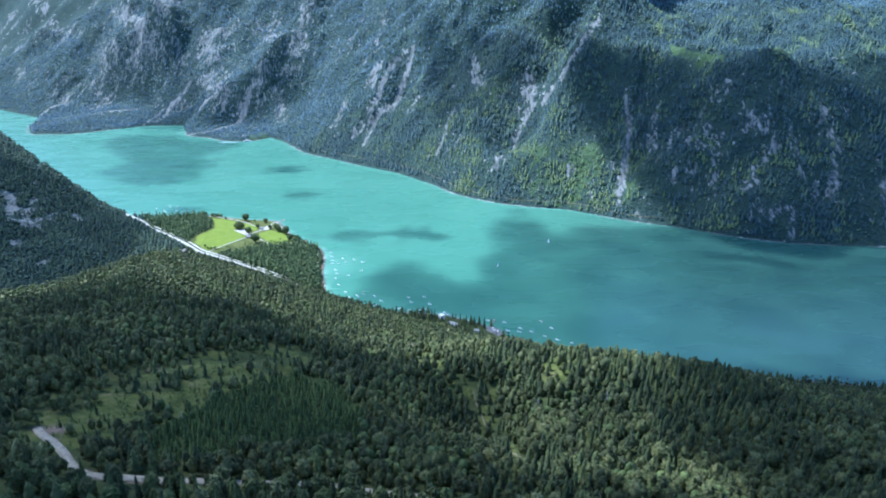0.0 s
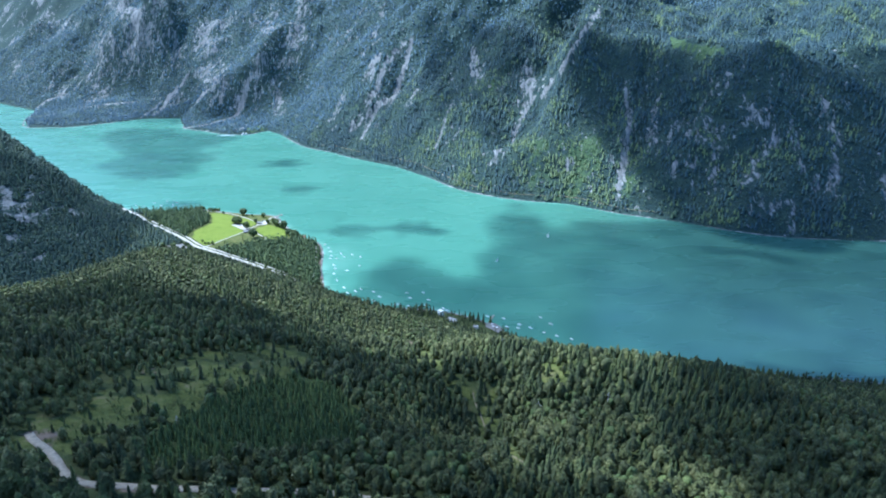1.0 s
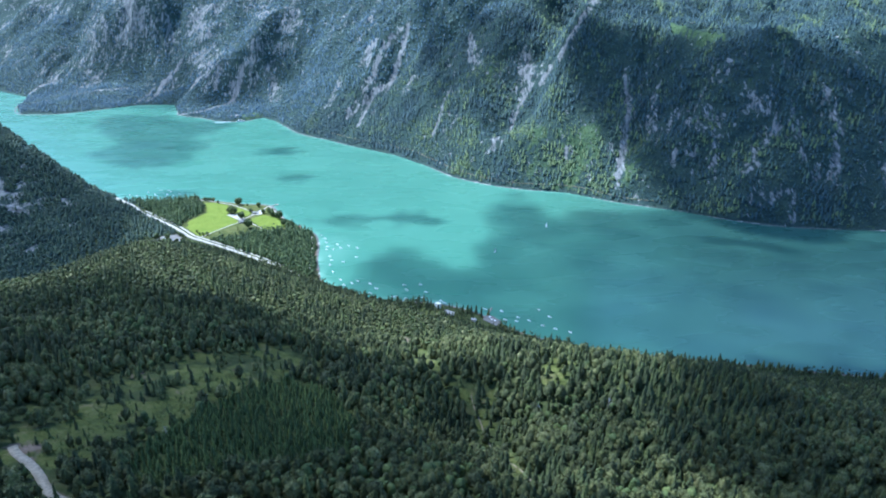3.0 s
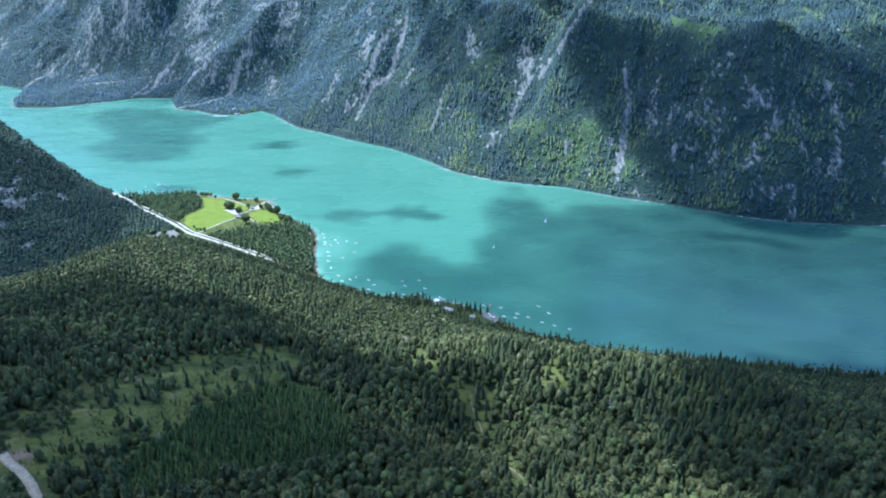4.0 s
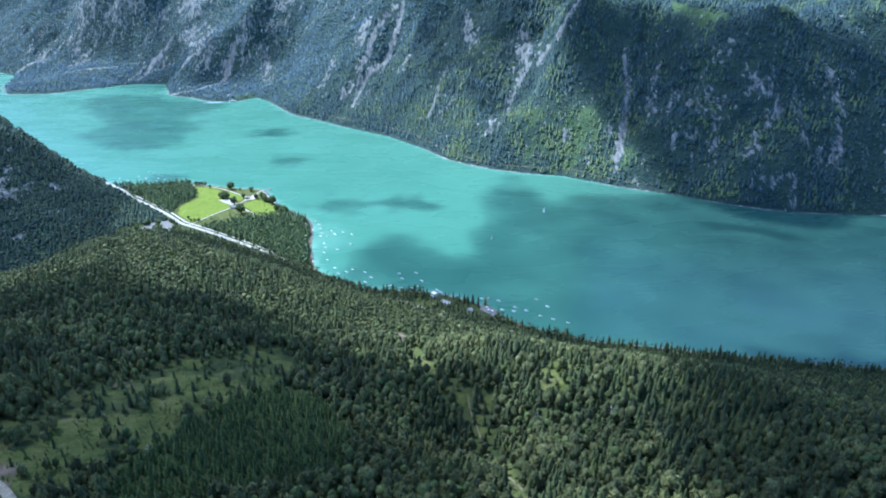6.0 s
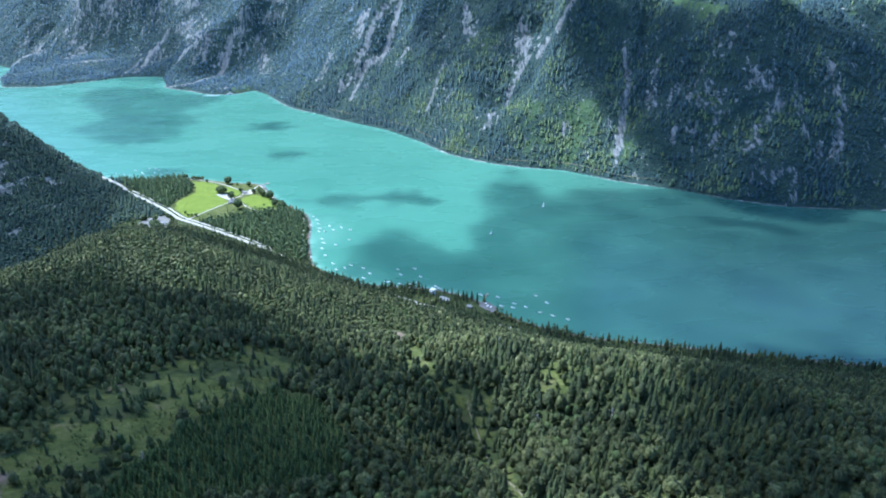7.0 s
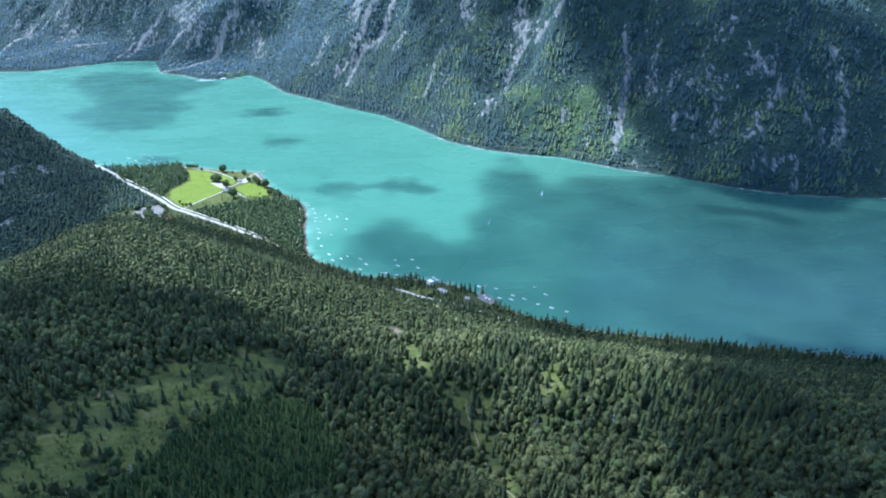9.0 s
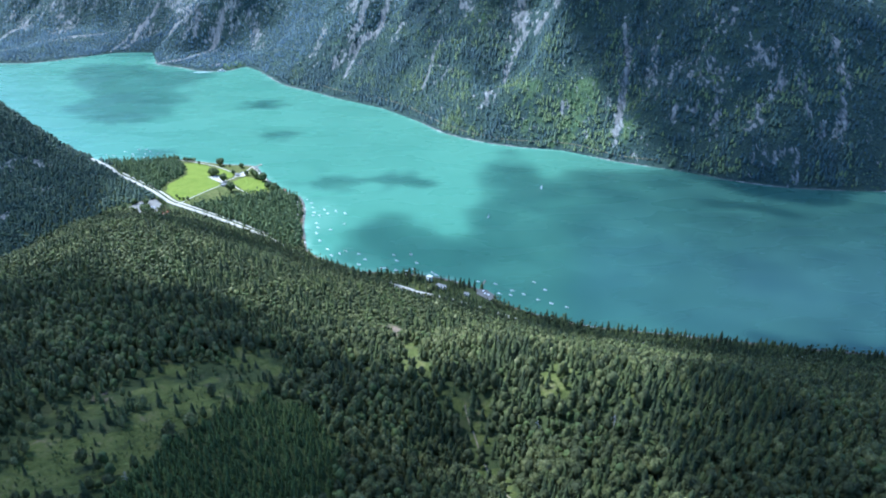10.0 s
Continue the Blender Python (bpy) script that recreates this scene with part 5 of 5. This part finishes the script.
BERTHS_SOUTH = [(-186, 1123), (-176, 1099), (-162, 1106), (-152, 1116), (-128, 1104), (-115, 1083), (-124, 1065), (-83, 1051), (-76, 1051), (-65, 1099), (-59, 1078), (-59, 1043), (-39, 1040), (-35, 1101), (-24, 1069), (-29, 1047), (3, 1034), (9, 1026), (78, 1003), (106, 995), (109, 965), (127, 960), (131, 973), (148, 962), (170, 1000), (168, 945), (184, 975), (187, 934), (209, 923)]
BERTHS_WEST = [(-819, 1655), (-794, 1646), (-769, 1622), (-745, 1649), (-753, 1658), (-751, 1695), (-720, 1658), (-719, 1680), (-691, 1662), (-778, 1676), (-715, 1632), (-725, 1622), (-732, 1694), (-700, 1649)]
for k, (x, y) in enumerate(BERTHS + BERTHS_SOUTH + BERTHS_WEST):
    m = pose(x, y, 0, 0, 0, 152 + random.uniform(-18, 18))
    if k < 3:
        BOATS[k].matrix_basis = m
    else:
        copy_thing(BOATS[random.choice((0, 1, 2, 2))], m)


def sail_shape(foot, luff, bulge, flip=1):
    bm = bmesh.new()
    rows = []
    for i in range(7):
        t = i / 6
        row = []
        for j in range(5):
            s = j / 4
            row.append(bm.verts.new((-flip * foot * s * (1 - t) ** 0.9, bulge * math.sin(math.pi * s) * (1 - t), luff * t)))
        rows.append(row)
    for a, b in zip(rows, rows[1:]):
        for j in range(4):
            bm.faces.new((a[j], a[j + 1], b[j + 1], b[j]))
    bmesh.ops.remove_doubles(bm, verts=bm.verts, dist=0.001)
    bmesh.ops.solidify(bm, geom=bm.faces[:], thickness=0.02)
    return bm


def sailing_yacht(x, y, turn):
    root = thing("sailing_yacht", "white sailing yacht under full sail on the lake", "sailing boat", "sailing yachts")
    root.matrix_basis = pose(x, y, 0, 8, 0, turn)
    part("hull", loft(hull_rings(8.5, 2.7, 1.3)), WHITE, root)
    part("cabin", box(-0.8, 1.9, -0.75, 0.75, 0.85, 1.4, 0.2), WHITE, root)
    part("mast", rod((0.8, 0, 0.8), (0.7, 0, 11.5), 0.08, 0.05), ALLOY, root)
    boom = part("boom", rod((0.75, 0, 1.9), (-3.2, 0.5, 1.9), 0.07, 0.06), ALLOY, root)
    main = part("mainsail", sail_shape(3.9, 9.3, 0.5), SAILCLOTH, root)
    main.location = (0.7, 0.1, 2.0)
    jib = part("jib", sail_shape(3.0, 8.0, 0.4, -1), SAILCLOTH, root)
    jib.location = (0.95, 0.1, 1.3)


sailing_yacht(116, 1260, 60)
sailing_yacht(246, 1412, 110)


def ferry(x, y, turn):
    root = thing("passenger_ferry", "white two-deck passenger ferry leaving the far landing", "ferry")
    root.matrix_basis = pose(x, y, 0, 0, 0, turn)
    part("hull", loft(hull_rings(34, 7.5, 2.6, 0.6)), WHITE, root)
    saloon = part("saloon", box(-13, 8, -3.1, 3.1, 1.7, 4.3, 0.15), WHITE, root)
    for side in (-1, 1):
        for k in range(9):
            part("window", box(-12 + 2.2 * k, -10.5 + 2.2 * k, min(side * 3.0, side * 3.12), max(side * 3.0, side * 3.12), 2.6, 3.7), PANE, saloon)
    part("sun_deck", box(-13.5, 8.5, -3.3, 3.3, 4.3, 4.5), TIMBER, root)
    part("wheelhouse", box(3.5, 7.5, -1.8, 1.8, 4.5, 6.8, 0.25), WHITE, root)
    part("awning", box(-12, 2, -3.0, 3.0, 6.5, 6.65), SAILCLOTH, root)
    for px in (-11.5, -5, 1.5):
        for side in (-2.8, 2.8):
            part("awning_post", rod((px, side, 4.5), (px, side, 6.5), 0.06, 0.06, 5), ALLOY, root)
    part("mast", rod((5.5, 0, 6.8), (5.2, 0, 10), 0.08, 0.04, 5), ALLOY, root)


ferry(-812, 2655, 12)
wake = loft([[(-850 - 75 * t, 2647 - 15 * t - w, 0.10), (-850 - 75 * t, 2647 - 15 * t + w, 0.10), (-850 - 75 * t, 2647 - 15 * t, 0.05)] for t, w in ((0, 2.5), (0.3, 4.5), (0.7, 4.0), (1.0, 1.0))])
tagged(new("wake", bm_mesh("wake", wake, FOAM)), "white foaming wake behind the ferry", "wake", kind="structure")


# ---------- landing stages ----------
def landing_stage(x0, y0, x1, y1, wide, head, label):
    root = thing("landing_stage", label, "pier")
    long, turn = math.hypot(x1 - x0, y1 - y0), math.degrees(math.atan2(y1 - y0, x1 - x0))
    root.matrix_basis = pose(x0, y0, 0, 0, 0, turn)
    for k in range(int(long / 0.9)):
        part("plank", box(0.9 * k, 0.9 * k + 0.82, -wide / 2, wide / 2, 1.05, 1.17), TIMBER, root)
    for side in (-wide / 2 + 0.2, wide / 2 - 0.2):
        part("beam", box(0, long, side - 0.12, side + 0.12, 0.8, 1.05), TIMBER, root)
        for k in range(int(long / 5) + 1):
            part("pile", rod((5 * k, side, -2.5), (5 * k, side, 1.6), 0.16, 0.16), TIMBER, root)
    if head:
        part("head", box(long - 3, long + 2, -head, head, 1.0, 1.2), TIMBER, root, "broad timber pier head")
        part("railing", box(long + 1.8, long + 1.92, -head, head, 1.2, 2.2), ALLOY, root)
    return root


landing_stage(78, 974, 89, 1003, 2.6, 1.8, "long timber landing stage reaching out from the small harbour")
landing_stage(-426, 1555, -410, 1572, 3.0, 4.0, "short timber landing stage at the tip of the peninsula")


# ---------- buildings ----------
def house(x, y, turn, long, wide, storeys, wall, roof, label, flat=False, name="house", balconies=False, category="house"):
    root = thing(name, label, category)
    z = min(ground_at(x + dx, y + dy) for dx in (-5, 5) for dy in (-5, 5))
    root.matrix_basis = pose(x, y, z, 0, 0, turn)
    high = 2.8 * storeys + 0.6
    part("wall", box(-long / 2, long / 2, -wide / 2, wide / 2, -1.5, high), wall, root)
    if flat:
        part("roof", box(-long / 2 - 0.5, long / 2 + 0.5, -wide / 2 - 0.5, wide / 2 + 0.5, high, high + 0.45), roof, root)
    else:
        rise = wide * 0.27
        bm = loft([[(sx * (long / 2 + 0.9), -wide / 2 - 0.9, high - 0.35), (sx * (long / 2 + 0.9), 0, high + rise), (sx * (long / 2 + 0.9), wide / 2 + 0.9, high - 0.35),
                    (sx * (long / 2 + 0.9), wide / 2 + 0.9, high - 0.05), (sx * (long / 2 + 0.9), 0, high + rise + 0.32), (sx * (long / 2 + 0.9), -wide / 2 - 0.9, high - 0.05)] for sx in (-1, 1)])
        r = part("roof", bm, roof, root)
        part("gable", loft([[(sx * long / 2, -wide / 2, high), (sx * long / 2, 0, high + rise - 0.1), (sx * long / 2, wide / 2, high)] for sx in (-0.995, 0.995)]), TIMBER, root)
        part("chimney", box(long * 0.18, long * 0.18 + 0.8, 0.6, 1.4, high, high + rise + 1.3), wall, r)
    for side in (-1, 1):
        for s in range(storeys):
            for k in range(max(2, int(long / 3))):
                wx = -long / 2 + (k + 0.5) * long / max(2, int(long / 3))
                w = part("window", box(wx - 0.6, wx + 0.6, min(side * wide / 2, side * (wide / 2 + 0.06)), max(side * wide / 2, side * (wide / 2 + 0.06)), 0.9 + 2.8 * s, 2.2 + 2.8 * s), WHITE, root)
                part("pane", box(wx - 0.48, wx + 0.48, min(side * (wide / 2 + 0.05), side * (wide / 2 + 0.09)), max(side * (wide / 2 + 0.05), side * (wide / 2 + 0.09)), 1.02 + 2.8 * s, 2.08 + 2.8 * s), PANE, w)
            if balconies and side < 0 and s:
                part("balcony", box(-long / 2 + 0.3, long / 2 - 0.3, -wide / 2 - 1.4, -wide / 2, 2.8 * s + 0.4, 2.8 * s + 1.4), WHITE, root)
    part("door", box(-0.55, 0.55, -wide / 2 - 0.08, -wide / 2, 0, 2.1), TIMBER, root)
    return root


house(-2, 1003, -40, 8, 7, 3, PLASTER, PLASTER, "flat-roofed three-storey white lakeside house with white balconies", flat=True, balconies=True)
house(17, 981, -35, 17, 9, 1, PLASTER, ROOF_GREY, "long low white house with a pale grey roof by the shore", flat=True)
house(57, 957, -30, 7, 5, 1, PLASTER, ROOF_GREY, "small white house with a grey roof beside the harbour")
house(-459, 1434, 40, 13, 8, 1, TIMBER, ROOF_GREY, "grey-roofed timber inn among the meadow trees")
house(-446, 1497, 20, 9, 6, 1, TIMBER, ROOF_GREY, "low timber kiosk beside the gravel forecourt")
house(-322, 1405, 30, 8, 6, 1, TIMBER, ROOF_RED, "small boathouse with a red roof at the water's edge")
house(-532, 1279, 30, 10, 7, 1, PLASTER, ROOF_RED, "small house with an orange-red roof beside the road")
house(-418, 1556, 40, 7, 5, 1, TIMBER, ROOF_GREY, "timber boathouse with a grey roof at the landing stage")
house(-600, 1262, 25, 12, 8, 1, PLASTER, ROOF_GREY, "white house with a pale grey roof behind the car park")
slab("terrace", [(72, 962), (80, 980), (90, 972), (104, 950), (92, 940)], CAR_PARK_TAR, "grey paved harbour terrace above the landing stage", 0.8)


def parasol(x, y, mat):
    root = thing("parasol", "white garden parasol open on the harbour terrace", "parasol", "parasols on the terrace")
    root.matrix_basis = pose(x, y, max(ground_at(px, py) for px, py in ((72, 962), (80, 980), (90, 972), (104, 950), (92, 940))) + 0.8)
    part("pole", rod((0, 0, 0), (0, 0, 2.6), 0.04, 0.04), ALLOY, root)
    part("canopy", loft([[(r * math.cos(a * math.pi / 4), r * math.sin(a * math.pi / 4), z) for a in range(8)] for r, z in ((1.9, 2.2), (1.0, 2.55), (0.05, 2.8))]), mat, root)


for x, y in ((86, 958), (91, 954), (84, 966)):
    parasol(x, y, SAILCLOTH)


# ---------- cars ----------
def car(paint, label):
    root = thing("car", label, "car", "cars at the lakeside")
    body = part("body", loft([[(x, -w, 0.35), (x, -w, h), (x, w, h), (x, w, 0.35)] for x, w, h in ((-2.15, 0.7, 0.75), (-1.9, 0.88, 0.95), (0, 0.9, 0.98), (1.7, 0.86, 0.86), (2.15, 0.7, 0.65))]), paint, root)
    part("glasshouse", loft([[(x, -w, 0.94), (x, -w * 0.85, h), (x, w * 0.85, h), (x, w, 0.94)] for x, w, h in ((-1.85, 0.76, 1.0), (-1.3, 0.8, 1.42), (0.2, 0.8, 1.46), (1.1, 0.78, 0.98))]), PANE, root)
    part("roof", box(-1.2, 0.15, -0.66, 0.66, 1.42, 1.5, 0.05), paint, root)
    for wx in (-1.35, 1.35):
        for wy in (-0.84, 0.84):
            w = part("wheel", rod((wx, wy - 0.1, 0.33), (wx, wy + 0.1, 0.33), 0.33, 0.33, 10), RUBBER, root)
            part("rim", rod((wx, wy - 0.12, 0.33), (wx, wy + 0.12, 0.33), 0.19, 0.19, 8), ALLOY, w)
    for wy in (-0.55, 0.55):
        part("headlight", box(2.0, 2.12, wy - 0.15, wy + 0.15, 0.58, 0.72), PANE, root)
        part("tail_light", box(-2.13, -2.02, wy - 0.15, wy + 0.15, 0.62, 0.78), CAR_PAINT[3], root)
    return root


CARS = [car(p, "%s estate car parked by the lake" % c) for p, c in zip(CAR_PAINT, ("white", "black", "dark blue", "red", "silver"))]
SPOTS = [(-600 + 4.5 * k, 1333 - 3.2 * k, 35) for k in range(9)] + [(-592 + 4.5 * k, 1312 - 3.2 * k, 35) for k in range(8)] + [(-447, 1508, 60), (-442, 1514, 60), (-438, 1500, 60),
        (-640, 1436, -43), (-560, 1352, -43), (-420, 1258, -36), (-700, 1489, -43), (-478, 1294, -36), (-474, 1460, 10), (-488, 1478, 80), (-495, 1482, 80)]
for k, (x, y, turn) in enumerate(SPOTS):
    m = pose(x, y, ground_at(x, y) + 0.36, 0, 0, turn)
    if k < len(CARS):
        CARS[k].matrix_basis = m
    else:
        copy_thing(CARS[random.choice((0, 0, 1, 2, 4, 4))], m)

# mountain huts across the lake
house(-842, 2712, 20, 15, 10, 2, PLASTER, ROOF_GREY, "grey-roofed alpine inn on the small delta meadow", name="alpine_hut")
house(-870, 2720, 60, 9, 7, 1, TIMBER, ROOF_GREY, "timber farm shed on the delta meadow", name="alpine_hut")
house(742, 2020, -55, 22, 9, 1, TIMBER, ROOF_GREY, "long timber barn with a pale roof on the mountain meadow", name="barn", category="barn")
